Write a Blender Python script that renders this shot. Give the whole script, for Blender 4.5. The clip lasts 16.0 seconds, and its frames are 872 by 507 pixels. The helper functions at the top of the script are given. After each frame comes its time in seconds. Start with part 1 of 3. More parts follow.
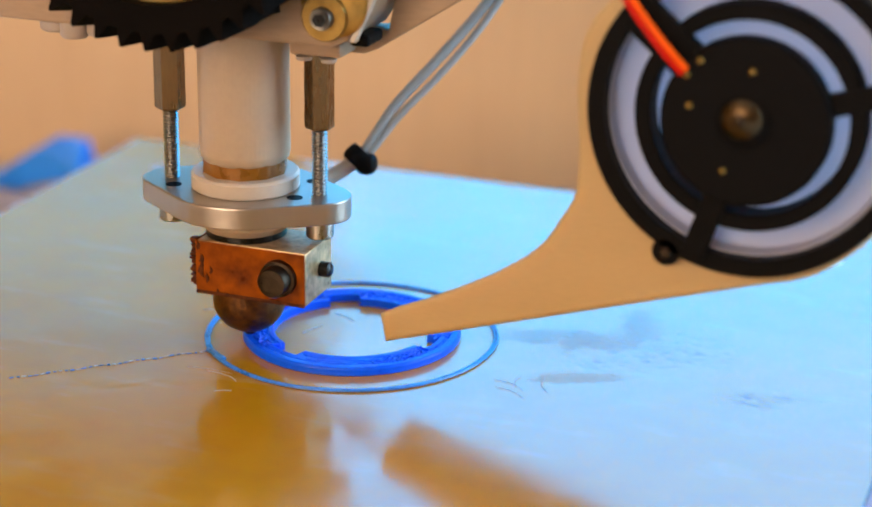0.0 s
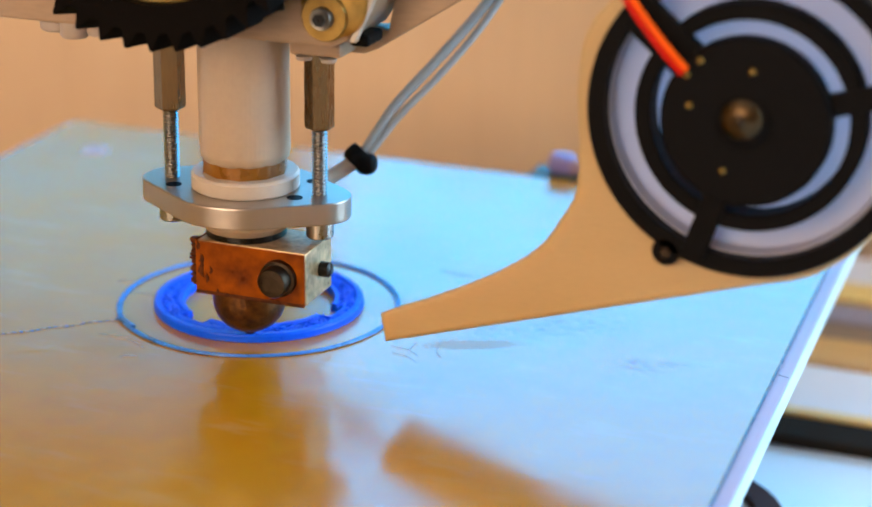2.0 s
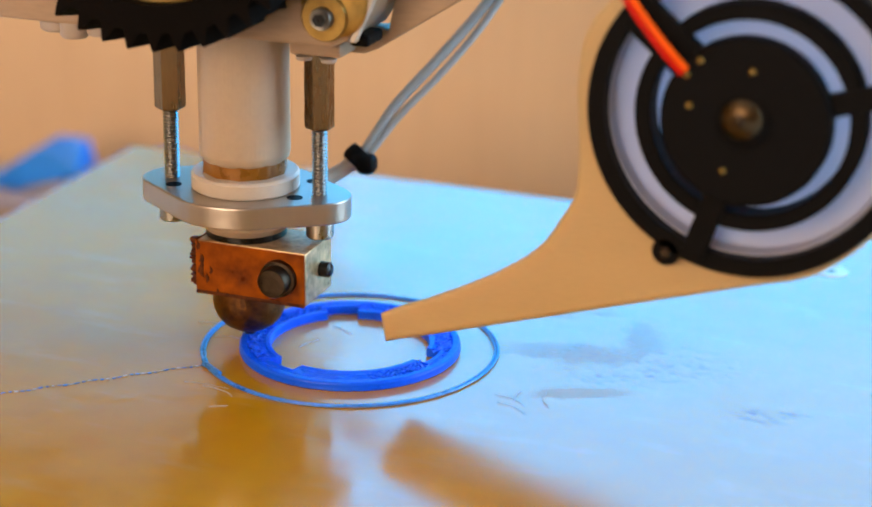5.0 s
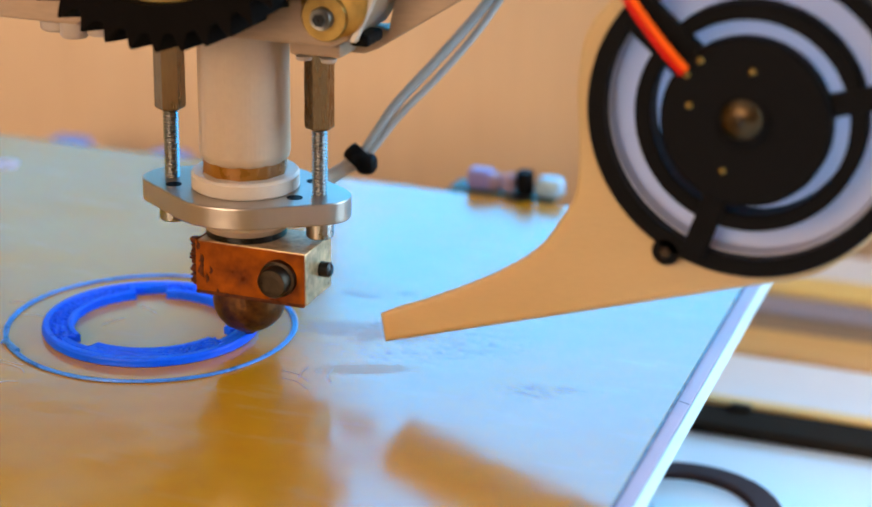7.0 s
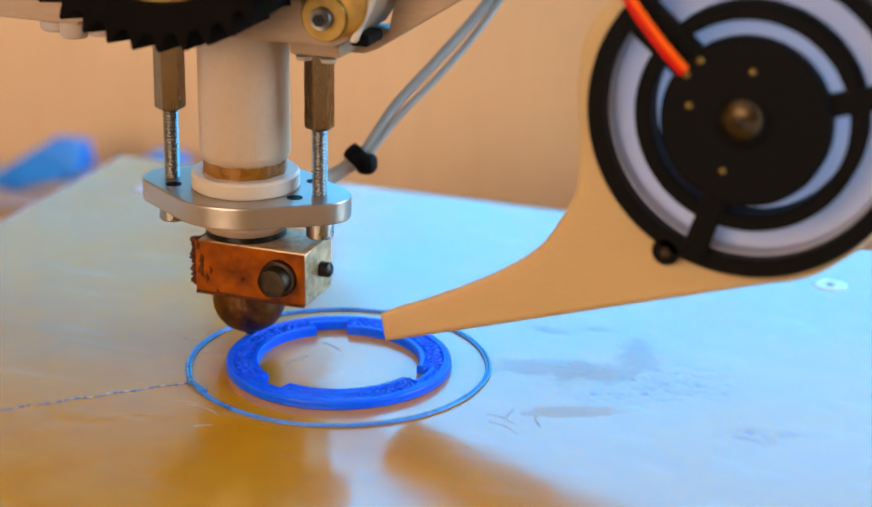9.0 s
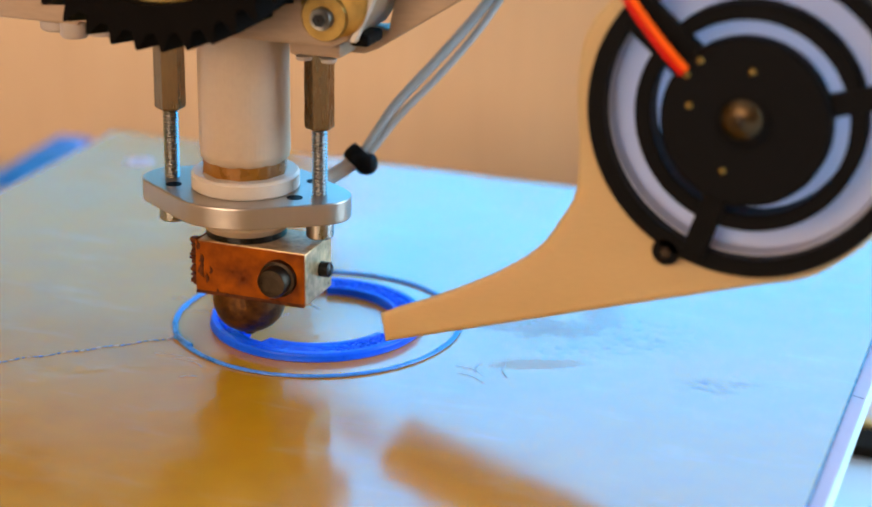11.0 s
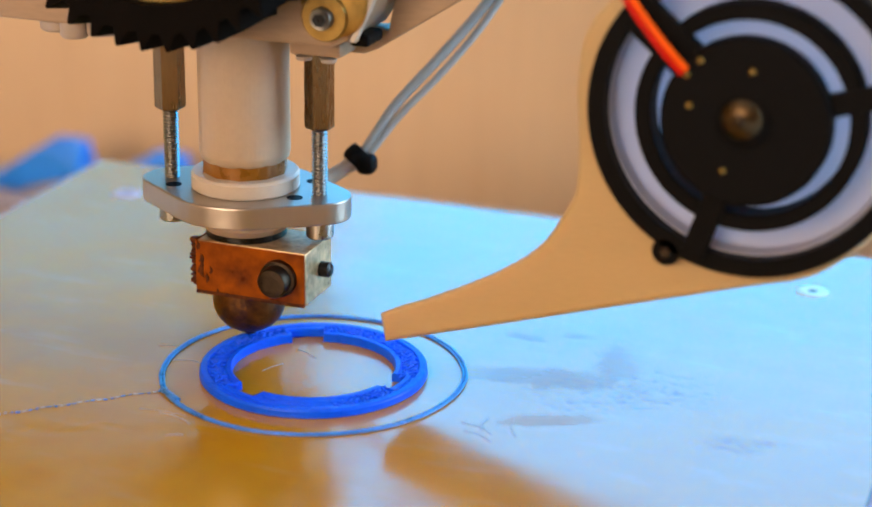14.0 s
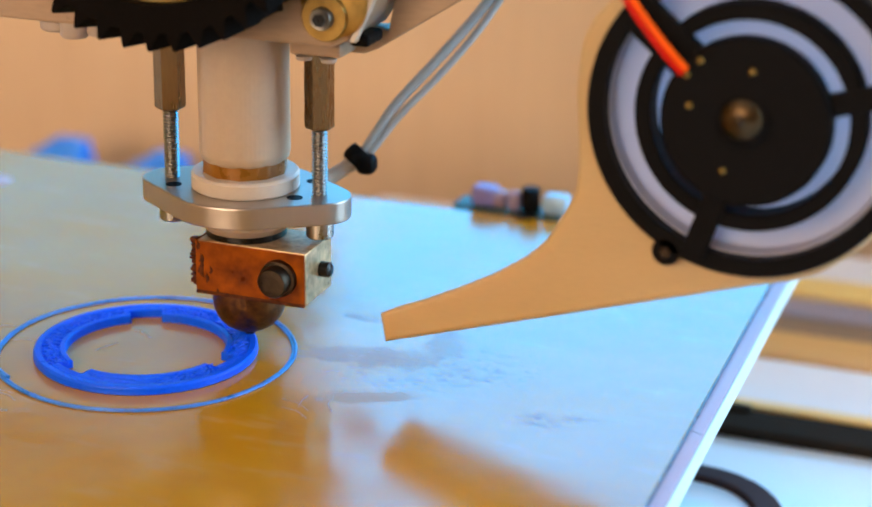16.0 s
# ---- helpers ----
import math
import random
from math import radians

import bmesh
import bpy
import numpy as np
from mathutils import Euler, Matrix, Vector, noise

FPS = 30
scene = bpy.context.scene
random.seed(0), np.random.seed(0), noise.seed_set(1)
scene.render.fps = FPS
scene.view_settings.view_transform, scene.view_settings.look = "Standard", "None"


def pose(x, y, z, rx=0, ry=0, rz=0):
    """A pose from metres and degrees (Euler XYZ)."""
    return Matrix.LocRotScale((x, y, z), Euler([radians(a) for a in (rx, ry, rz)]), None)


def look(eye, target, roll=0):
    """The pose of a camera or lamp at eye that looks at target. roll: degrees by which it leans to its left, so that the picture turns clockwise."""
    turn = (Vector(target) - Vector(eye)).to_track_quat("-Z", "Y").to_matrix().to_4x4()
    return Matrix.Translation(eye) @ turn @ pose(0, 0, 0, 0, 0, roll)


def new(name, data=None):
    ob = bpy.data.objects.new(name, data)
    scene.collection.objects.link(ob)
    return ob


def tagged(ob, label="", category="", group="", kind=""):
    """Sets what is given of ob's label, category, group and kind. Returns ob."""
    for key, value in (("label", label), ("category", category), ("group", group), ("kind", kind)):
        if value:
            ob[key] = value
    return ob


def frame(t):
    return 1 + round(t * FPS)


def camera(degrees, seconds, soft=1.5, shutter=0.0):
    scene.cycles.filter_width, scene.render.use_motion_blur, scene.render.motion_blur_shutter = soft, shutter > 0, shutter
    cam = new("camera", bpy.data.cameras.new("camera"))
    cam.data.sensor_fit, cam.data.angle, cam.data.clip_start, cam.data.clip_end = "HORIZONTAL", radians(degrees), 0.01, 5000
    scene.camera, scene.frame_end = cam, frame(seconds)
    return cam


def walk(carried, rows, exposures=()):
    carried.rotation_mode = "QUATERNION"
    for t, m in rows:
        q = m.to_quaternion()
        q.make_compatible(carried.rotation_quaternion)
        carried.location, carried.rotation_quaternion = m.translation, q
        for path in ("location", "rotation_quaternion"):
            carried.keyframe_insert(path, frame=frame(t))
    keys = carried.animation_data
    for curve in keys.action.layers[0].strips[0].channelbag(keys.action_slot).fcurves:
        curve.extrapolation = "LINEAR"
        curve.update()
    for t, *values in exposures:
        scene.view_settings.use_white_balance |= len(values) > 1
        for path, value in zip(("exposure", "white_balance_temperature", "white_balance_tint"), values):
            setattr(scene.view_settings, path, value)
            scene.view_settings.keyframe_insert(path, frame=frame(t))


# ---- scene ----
MM = 0.001
# ---- camera: stands still at the front corner of the printer, looking down on the nozzle ----
cam = camera(24.39, 16.0, soft=1.8)
EYE = (150.22 * MM, -311.3 * MM, 140 * MM)
AIM = (math.sin(radians(-20.082)) * math.cos(radians(19.608)), math.cos(radians(-20.082)) * math.cos(radians(19.608)), -math.sin(radians(19.608)))
STAND = look(EYE, tuple(e + a for e, a in zip(EYE, AIM)), 0.823)
walk(cam, [(0.0, STAND), (16.0, STAND)])
cam.data.dof.use_dof = True
cam.data.dof.focus_distance = 0.356
cam.data.dof.aperture_fstop = 11.5
scene.view_settings.exposure = 0.05


# ---- light: two windows of the room, and two added, unseen ones ----
world = bpy.data.worlds.new("world")
scene.world = world
world.use_nodes = True
sky = world.node_tree.nodes.new("ShaderNodeTexSky")
sky.sky_type = "NISHITA"
sky.sun_disc = False
sky.sun_elevation, sky.sun_rotation = radians(12), radians(160)
world.node_tree.links.new(sky.outputs[0], world.node_tree.nodes["Background"].inputs["Color"])
world.node_tree.nodes["Background"].inputs["Strength"].default_value = 0.08


def room_light(name, at, toward, width, height, color, radiance):
    """An area lamp in a real or added opening; radiance as seen from the room."""
    data = bpy.data.lights.new(name, "AREA")
    data.shape, data.size, data.size_y = "RECTANGLE", width * MM, height * MM
    data.color = color
    data.energy = radiance * math.pi * width * height * MM * MM
    ob = new(name, data)
    ob.matrix_world = look([v * MM for v in at], [v * MM for v in toward])
    return ob


room_light("room_light", (330, 1490, 700), (330, 0, 700), 1930, 880, (0.0, 0.44, 1.0), 5.75)
# added, unseen: lends the bed's left rear a blue-grey reflection
room_light("room_light", (-1110, 1490, 522), (-1110, 0, 522), 680, 515, (0.02, 0.60, 1.0), 1.2)
# added behind the camera in place of a warm room lamp, front left
room_light("room_light", (-350, -1990, 750), (-350, 0, 750), 1280, 1080, (1.0, 0.72, 0.50), 9.4)
room_light("room_light", (1590, 500, 510), (0, 500, 510), 1380, 1160, (0.50, 0.77, 1.0), 9.6)


# ---- helpers for meshes, in millimetres ----
def finish(bm, name, material, smooth=None):
    bmesh.ops.scale(bm, vec=(MM, MM, MM), verts=bm.verts)
    bmesh.ops.recalc_face_normals(bm, faces=bm.faces)
    mesh = bpy.data.meshes.new(name)
    if smooth is not None:
        areas = sorted(fc.calc_area() for fc in bm.faces)
        broad = 5 * areas[len(areas) // 2]
        for fc in bm.faces:
            fc.smooth = fc.calc_area() < broad or len(areas) < 20
        for e in bm.edges:
            if len(e.link_faces) == 2 and e.calc_face_angle() > radians(smooth):
                e.smooth = False
    bm.to_mesh(mesh)
    bm.free()
    mesh.materials.append(material)
    return mesh


def part(name, bm, material, parent=None, label="", smooth=40):
    ob = new(name, finish(bm, name, material, smooth))
    if parent is not None:
        ob.parent = parent
    return tagged(ob, label)


def thing(name, label, category, group="", at=(0, 0, 0)):
    ob = new(name)
    ob.empty_display_size = 0.01
    ob.location = [v * MM for v in at]
    return tagged(ob, label, category, group)


def box(x0, x1, y0, y1, z0, z1, bevel=0.3, seg=2, bm=None):
    bm = bm or bmesh.new()
    made = bmesh.ops.create_cube(bm, size=1)["verts"]
    for v in made:
        v.co = Vector(((x0 + x1) / 2 + v.co.x * (x1 - x0), (y0 + y1) / 2 + v.co.y * (y1 - y0), (z0 + z1) / 2 + v.co.z * (z1 - z0)))
    if bevel:
        edges = list({e for v in made for e in v.link_edges})
        bmesh.ops.bevel(bm, geom=edges, offset=bevel, segments=seg, affect="EDGES", profile=0.5)
    return bm


def lathe(profile, seg=48, at=(0, 0, 0), axis="z", bm=None):
    """Turns (radius, height) pairs round an axis; a radius of 0 closes the end."""
    bm = bm or bmesh.new()

    def spot(r, a, h):
        p = (r * math.cos(a), r * math.sin(a), h)
        if axis == "y":
            p = (p[0], p[2], p[1])
        elif axis == "x":
            p = (p[2], p[0], p[1])
        return Vector(p) + Vector(at)

    rings = []
    for r, h in profile:
        if r <= 1e-6:
            rings.append([bm.verts.new(spot(0, 0, h))])
        else:
            rings.append([bm.verts.new(spot(r, 2 * math.pi * k / seg, h)) for k in range(seg)])
    for a, b in zip(rings, rings[1:]):
        for k in range(seg):
            n = (k + 1) % seg
            if len(a) == 1 and len(b) == 1:
                continue
            if len(a) == 1:
                bm.faces.new((a[0], b[k], b[n]))
            elif len(b) == 1:
                bm.faces.new((a[k], a[n], b[0]))
            else:
                bm.faces.new((a[k], a[n], b[n], b[k]))
    return bm


def prism(outline, lo, hi, axis="z", bevel=0.0, bm=None):
    """A flat outline pushed from lo to hi along an axis. Outline in (x, y) for z, (x, z) for y."""
    bm = bm or bmesh.new()

    def spot(p, h):
        return Vector((p[0], p[1], h)) if axis == "z" else Vector((p[0], h, p[1]))

    low = [bm.verts.new(spot(p, lo)) for p in outline]
    high = [bm.verts.new(spot(p, hi)) for p in outline]
    caps = [bm.faces.new(low), bm.faces.new(high)]
    for k in range(len(low)):
        n = (k + 1) % len(low)
        bm.faces.new((low[k], low[n], high[n], high[k]))
    bmesh.ops.recalc_face_normals(bm, faces=bm.faces)
    if bevel:
        rim = list({e for c in caps for e in c.edges})
        bmesh.ops.bevel(bm, geom=rim, offset=bevel, segments=2, affect="EDGES", profile=0.5)
    return bm


def holed(outline, centre, radius, lo, hi, seg=72, back=None):
    """A prism along y with a round hole right through it; its rear outline may differ."""
    bm = bmesh.new()
    hole = arc(centre[0], centre[1], radius, 0, 360 - 360 / seg, seg - 1)
    loops = []
    for y, rim_line in ((lo, outline), (hi, back or outline)):
        rows = [[bm.verts.new((p[0], y, p[1])) for p in ring] for ring in (rim_line, hole)]
        edges = [bm.edges.new((r[k], r[(k + 1) % len(r)])) for r in rows for k in range(len(r))]
        bmesh.ops.triangle_fill(bm, use_beauty=True, use_dissolve=False, edges=edges, normal=(0, 1, 0))
        loops.append(rows)
    for a, b in zip(*loops):
        for k in range(len(a)):
            n = (k + 1) % len(a)
            bm.faces.new((a[k], a[n], b[n], b[k]))
    bmesh.ops.recalc_face_normals(bm, faces=bm.faces)
    rim = [bm.edges.get((loops[0][0][k], loops[0][0][(k + 1) % len(outline)])) for k in range(len(outline))]
    bmesh.ops.bevel(bm, geom=rim, offset=1.1, segments=4, affect="EDGES", profile=0.5)
    return bm


def spline(points, steps=8):
    out = []
    p = [Vector(q) for q in points]
    p = [2 * p[0] - p[1]] + p + [2 * p[-1] - p[-2]]
    for a, b, c, d in zip(p, p[1:], p[2:], p[3:]):
        for k in range(steps):
            t = k / steps
            out.append(0.5 * (2 * b + (c - a) * t + (2 * a - 5 * b + 4 * c - d) * t * t + (3 * b - a - 3 * c + d) * t ** 3))
    out.append(p[-2])
    return out


def sweep(points, radius, seg=10, closed=False, flat=1.0, bm=None):
    """A round bead along points; flat squeezes it in height."""
    bm = bm or bmesh.new()
    pts = [Vector(q) for q in points]
    n = len(pts)
    rings = []
    for k, q in enumerate(pts):
        a = pts[(k - 1) % n] if closed or k else pts[0]
        b = pts[(k + 1) % n] if closed or k < n - 1 else pts[-1]
        t = (b - a).normalized()
        side = t.cross(Vector((0, 0, 1)))
        side = side.normalized() if side.length > 1e-4 else Vector((1, 0, 0))
        up = side.cross(t).normalized()
        r = radius(k / max(1, n - 1)) if callable(radius) else radius
        rings.append([bm.verts.new(q + side * r * math.cos(u) + up * r * flat * math.sin(u)) for u in [2 * math.pi * j / seg for j in range(seg)]])
    last = n if closed else n - 1
    for k in range(last):
        a, b = rings[k], rings[(k + 1) % n]
        for j in range(seg):
            i = (j + 1) % seg
            bm.faces.new((a[j], a[i], b[i], b[j]))
    if not closed:
        bm.faces.new(rings[0][::-1])
        bm.faces.new(rings[-1])
    return bm


def arc(cx, cy, r, a0, a1, n):
    return [(cx + r * math.cos(radians(a0 + (a1 - a0) * k / n)), cy + r * math.sin(radians(a0 + (a1 - a0) * k / n))) for k in range(n + 1)]


# ---- materials ----
def material(name, color, rough=0.5, metal=0.0, spec=0.5, vary=0.15, grain=200.0, bump=0.05, coat=0.0, coat_rough=0.1, second=None, patch=20.0, stretch=(1, 1, 1), sheen=0.0, emit=None, translucent=0.0, rough_vary=0.1, deep=0.0):
    m = bpy.data.materials.new(name)
    m.use_nodes = True
    nt = m.node_tree
    bsdf = nt.nodes["Principled BSDF"]
    tc = nt.nodes.new("ShaderNodeTexCoord")
    mp = nt.nodes.new("ShaderNodeMapping")
    mp.inputs["Scale"].default_value = stretch
    nt.links.new(tc.outputs["Object"], mp.inputs["Vector"])
    fine = nt.nodes.new("ShaderNodeTexNoise")
    fine.inputs["Scale"].default_value = grain
    fine.inputs["Detail"].default_value = 6
    wide = nt.nodes.new("ShaderNodeTexNoise")
    wide.inputs["Scale"].default_value = patch
    wide.inputs["Detail"].default_value = 4
    for n in (fine, wide):
        nt.links.new(mp.outputs["Vector"], n.inputs["Vector"])
    both = nt.nodes.new("ShaderNodeMath")
    both.operation = "ADD"
    nt.links.new(fine.outputs["Fac"], both.inputs[0])
    nt.links.new(wide.outputs["Fac"], both.inputs[1])
    half = nt.nodes.new("ShaderNodeMapRange")
    half.inputs["From Min"].default_value = 0.65
    half.inputs["From Max"].default_value = 1.35
    nt.links.new(both.outputs[0], half.inputs["Value"])
    mix = nt.nodes.new("ShaderNodeMix")
    mix.data_type = "RGBA"
    other = second or tuple(c * (1 - 2 * vary) for c in color)
    mix.inputs["A"].default_value = (*other, 1)
    mix.inputs["B"].default_value = (*color, 1)
    nt.links.new(half.outputs["Result"], mix.inputs["Factor"])
    nt.links.new(mix.outputs["Result"], bsdf.inputs["Base Color"])
    rr = nt.nodes.new("ShaderNodeMapRange")
    rr.inputs["To Min"].default_value = max(0.02, rough - rough_vary)
    rr.inputs["To Max"].default_value = min(1.0, rough + rough_vary)
    nt.links.new(half.outputs["Result"], rr.inputs["Value"])
    nt.links.new(rr.outputs["Result"], bsdf.inputs["Roughness"])
    bsdf.inputs["Metallic"].default_value = metal
    bsdf.inputs["Specular IOR Level"].default_value = spec
    bsdf.inputs["Coat Weight"].default_value = coat
    bsdf.inputs["Coat Roughness"].default_value = coat_rough
    if deep:
        bsdf.inputs["Subsurface Weight"].default_value = deep
        bsdf.inputs["Subsurface Radius"].default_value = (1.0, 0.8, 0.6)
        bsdf.inputs["Subsurface Scale"].default_value = 0.004
    if bump:
        bp = nt.nodes.new("ShaderNodeBump")
        bp.inputs["Strength"].default_value = bump
        bp.inputs["Distance"].default_value = 0.0005
        nt.links.new(fine.outputs["Fac"], bp.inputs["Height"])
        nt.links.new(bp.outputs["Normal"], bsdf.inputs["Normal"])
    if emit:
        bsdf.inputs["Emission Color"].default_value = (*emit[0], 1)
        bsdf.inputs["Emission Strength"].default_value = emit[1]
    if translucent:
        tr = nt.nodes.new("ShaderNodeBsdfTranslucent")
        tr.inputs["Color"].default_value = (*color, 1)
        ms = nt.nodes.new("ShaderNodeMixShader")
        ms.inputs["Fac"].default_value = translucent
        out = nt.nodes["Material Output"]
        nt.links.new(bsdf.outputs[0], ms.inputs[1])
        nt.links.new(tr.outputs[0], ms.inputs[2])
        nt.links.new(ms.outputs[0], out.inputs["Surface"])
    return m


COLLAR = material("white_collar", (0.53, 0.455, 0.385), 0.38, deep=0.4, vary=0.05, grain=900, bump=0.04, patch=80, coat=0.15, coat_rough=0.3)
PTFE = material("ptfe", (0.46, 0.365, 0.275), 0.38, deep=0.6, vary=0.05, grain=900, bump=0.05, patch=80, coat=0.15, coat_rough=0.3)
ALU = material("aluminium", (0.43, 0.385, 0.35), 0.34, 0.85, vary=0.04, grain=900, bump=0.01, patch=60, stretch=(1, 1, 0.1), rough_vary=0.03)
STEEL = material("steel", (0.42, 0.42, 0.42), 0.34, 1.0, vary=0.12, grain=2200, bump=0.06, patch=200)
NICKEL = material("standoff_steel", (0.31, 0.19, 0.085), 0.3, 1.0, vary=0.12, grain=1500, bump=0.06, patch=160, stretch=(1, 1, 0.2))
BRASS = material("scorched_brass", (0.17, 0.07, 0.015), 0.4, 0.75, vary=0.3, grain=900, bump=0.3, second=(0.035, 0.016, 0.01), patch=330)
DARK_STEEL = material("dark_bolt", (0.05, 0.036, 0.025), 0.33, 0.9, vary=0.3, grain=900, bump=0.1, patch=300)
BLACK_OXIDE = material("black_oxide", (0.012, 0.012, 0.013), 0.3, 0.5, vary=0.2, grain=900, bump=0.05)
KAPTON = material("amber_tape", (0.36, 0.085, 0.001), 0.36, 0.1, spec=0.12, vary=0.3, grain=320, bump=0.3, second=(0.07, 0.012, 0.001), patch=110, coat=0.0, coat_rough=0.15)
BAND = material("golden_tape", (0.30, 0.125, 0.004), 0.3, 0.2, vary=0.25, grain=260, bump=0.2, second=(0.16, 0.06, 0.004), patch=130)
CHAR = material("charred_tape", (0.022, 0.007, 0.004), 0.6, spec=0.15, vary=0.3, grain=900, bump=0.3, second=(0.12, 0.03, 0.004), patch=400)
BLOCK = material("block_metal", (0.90, 0.63, 0.36), 0.36, 0.6, vary=0.2, grain=700, bump=0.15, second=(0.30, 0.17, 0.06), patch=150)
BLACK = material("black_plastic", (0.005, 0.0045, 0.005), 0.5, spec=0.05, vary=0.2, grain=900, bump=0.08, patch=60)
GEAR = material("black_gear_plastic", (0.006, 0.0045, 0.004), 0.7, spec=0.03, vary=0.25, grain=600, bump=0.25, patch=60, stretch=(1, 1, 4))
CREAM = material("cream_print", (0.57, 0.40, 0.20), 0.45, deep=0.35, vary=0.06, grain=500, bump=0.08, patch=30, stretch=(1, 1, 5), translucent=0.15)
SHROUD = material("white_shroud", (0.77, 0.77, 0.86), 0.5, vary=0.05, grain=400, bump=0.04, patch=40, translucent=0.6)
BLUE = material("blue_filament", (0.001, 0.11, 0.98), 0.36, spec=0.2, vary=0.15, grain=900, bump=0.2, patch=150, second=(0.001, 0.075, 0.85), coat=0.0, coat_rough=0.2)
SKIRT = material("blue_bead", (0.04, 0.26, 0.88), 0.32, spec=0.6, vary=0.25, grain=1100, bump=0.3, patch=150)
PALE = material("pale_residue", (0.55, 0.55, 0.62), 0.4, vary=0.1, grain=900, bump=0.1, patch=150)
BEIGE = material("beige_body", (0.36, 0.245, 0.16), 0.45, vary=0.12, grain=300, bump=0.08, patch=40, stretch=(1, 1, 5))
OFFWHITE = material("offwhite_plastic", (0.40, 0.335, 0.29), 0.45, vary=0.07, grain=400, bump=0.05, patch=50)
WIRE = material("grey_wire", (0.30, 0.31, 0.32), 0.4, vary=0.08, grain=500, bump=0.05, patch=60)
RED = material("red_wire", (0.60, 0.008, 0.003), 0.5, spec=0.15, vary=0.1, grain=500, bump=0.03)
ORANGE = material("orange_wire", (0.95, 0.12, 0.002), 0.5, spec=0.15, vary=0.1, grain=500, bump=0.03)
SOLDER = material("solder", (0.27, 0.17, 0.045), 0.3, 1.0, vary=0.1, grain=900, bump=0.1)
POLISHED = material("polished_brass", (0.085, 0.055, 0.028), 0.38, 1.0, vary=0.1, grain=900, bump=0.03)
WEB = material("amber_web", (0.42, 0.27, 0.08), 0.3, 1.0, vary=0.1, grain=900, bump=0.1)
ZINC = material("zinc_bolt", (0.22, 0.21, 0.19), 0.4, 1.0, vary=0.15, grain=900, bump=0.08)
DARK_BAR = material("dark_guide", (0.035, 0.028, 0.022), 0.85, spec=0.04, vary=0.2, grain=60, bump=0.03, patch=9)
WASHER = material("yellow_zinc", (0.42, 0.26, 0.07), 0.35, 0.9, vary=0.2, grain=700, bump=0.08)
PCB = material("green_board", (0.02, 0.06, 0.04), 0.4, vary=0.2, grain=600, bump=0.1, patch=200)
LILAC = material("lilac_plastic", (0.25, 0.22, 0.55), 0.4, vary=0.1, grain=500, bump=0.05)
PINK = material("pinkish_plastic", (0.38, 0.28, 0.40), 0.4, vary=0.1, grain=500, bump=0.05)
CLEAR = material("pale_connector", (0.36, 0.55, 0.72), 0.3, vary=0.05, grain=500, bump=0.03)
BRACKET = material("light_blue_plastic", (0.02, 0.27, 1.0), 0.4, vary=0.1, grain=300, bump=0.05, patch=60)
SLATE = material("grey_brown_beam", (0.27, 0.165, 0.105), 0.4, vary=0.15, grain=60, bump=0.04, patch=9, stretch=(0.5, 6, 6))
# lilac sky reflection put into the metal's base colour
LEDGE = material("sky_lilac_metal", (0.50, 0.44, 0.60), 0.45, spec=0.3, vary=0.06, grain=120, bump=0.02, patch=14)
GLASS_EDGE = material("dark_glass_edge", (0.10, 0.10, 0.14), 0.25, vary=0.05, grain=120, bump=0.0, patch=12)
WOOD = material("birch_plywood", (0.63, 0.445, 0.27), 0.5, vary=0.1, grain=35, bump=0.05, second=(0.56, 0.38, 0.225), patch=5, stretch=(6, 6, 0.5))
BEAM = material("stained_beam", (0.42, 0.24, 0.12), 0.35, vary=0.2, grain=60, bump=0.05, patch=9, stretch=(0.5, 6, 6), coat=0.4)
ROOM = material("room_paint", (0.50, 0.25, 0.035), 0.8, vary=0.05, grain=30, bump=0.03, patch=2)
CEIL = material("ceiling_paint", (0.84, 0.82, 0.80), 0.9, vary=0.03, grain=30, bump=0.03, patch=2)
TABLE = material("white_table", (0.86, 0.86, 0.88), 0.35, vary=0.04, grain=90, bump=0.02, patch=6, coat=0.3)
# white with the side window's cyan light mixed into the colour
RIM = material("cyan_lit_white", (0.66, 0.84, 0.88), 0.4, vary=0.03, grain=90, bump=0.01, patch=20)
# honey base colour imitates orange reflections along bar and beam
HONEY = material("honey_sheen", (0.97, 0.62, 0.18), 0.4, coat=0.4, coat_rough=0.3, vary=0.1, grain=60, bump=0.04, patch=9, stretch=(0.5, 6, 6))
WHITE = material("white_lacquer", (0.88, 0.88, 0.91), 0.4, vary=0.03, grain=90, bump=0.02, patch=6, coat=1.0, coat_rough=0.18)
LILAC_BEAM = material("lilac_grey_paint", (0.30, 0.26, 0.31), 0.45, vary=0.1, grain=60, bump=0.03, patch=9, coat=0.3, coat_rough=0.3)
OAK = material("tan_slat", (0.82, 0.42, 0.13), 0.45, vary=0.15, grain=60, bump=0.04, patch=9, stretch=(0.5, 6, 6), coat=0.2, coat_rough=0.3)
BELT = material("dark_belt_rubber", (0.085, 0.062, 0.068), 0.8, spec=0.06, vary=0.2, grain=120, bump=0.05, patch=20)
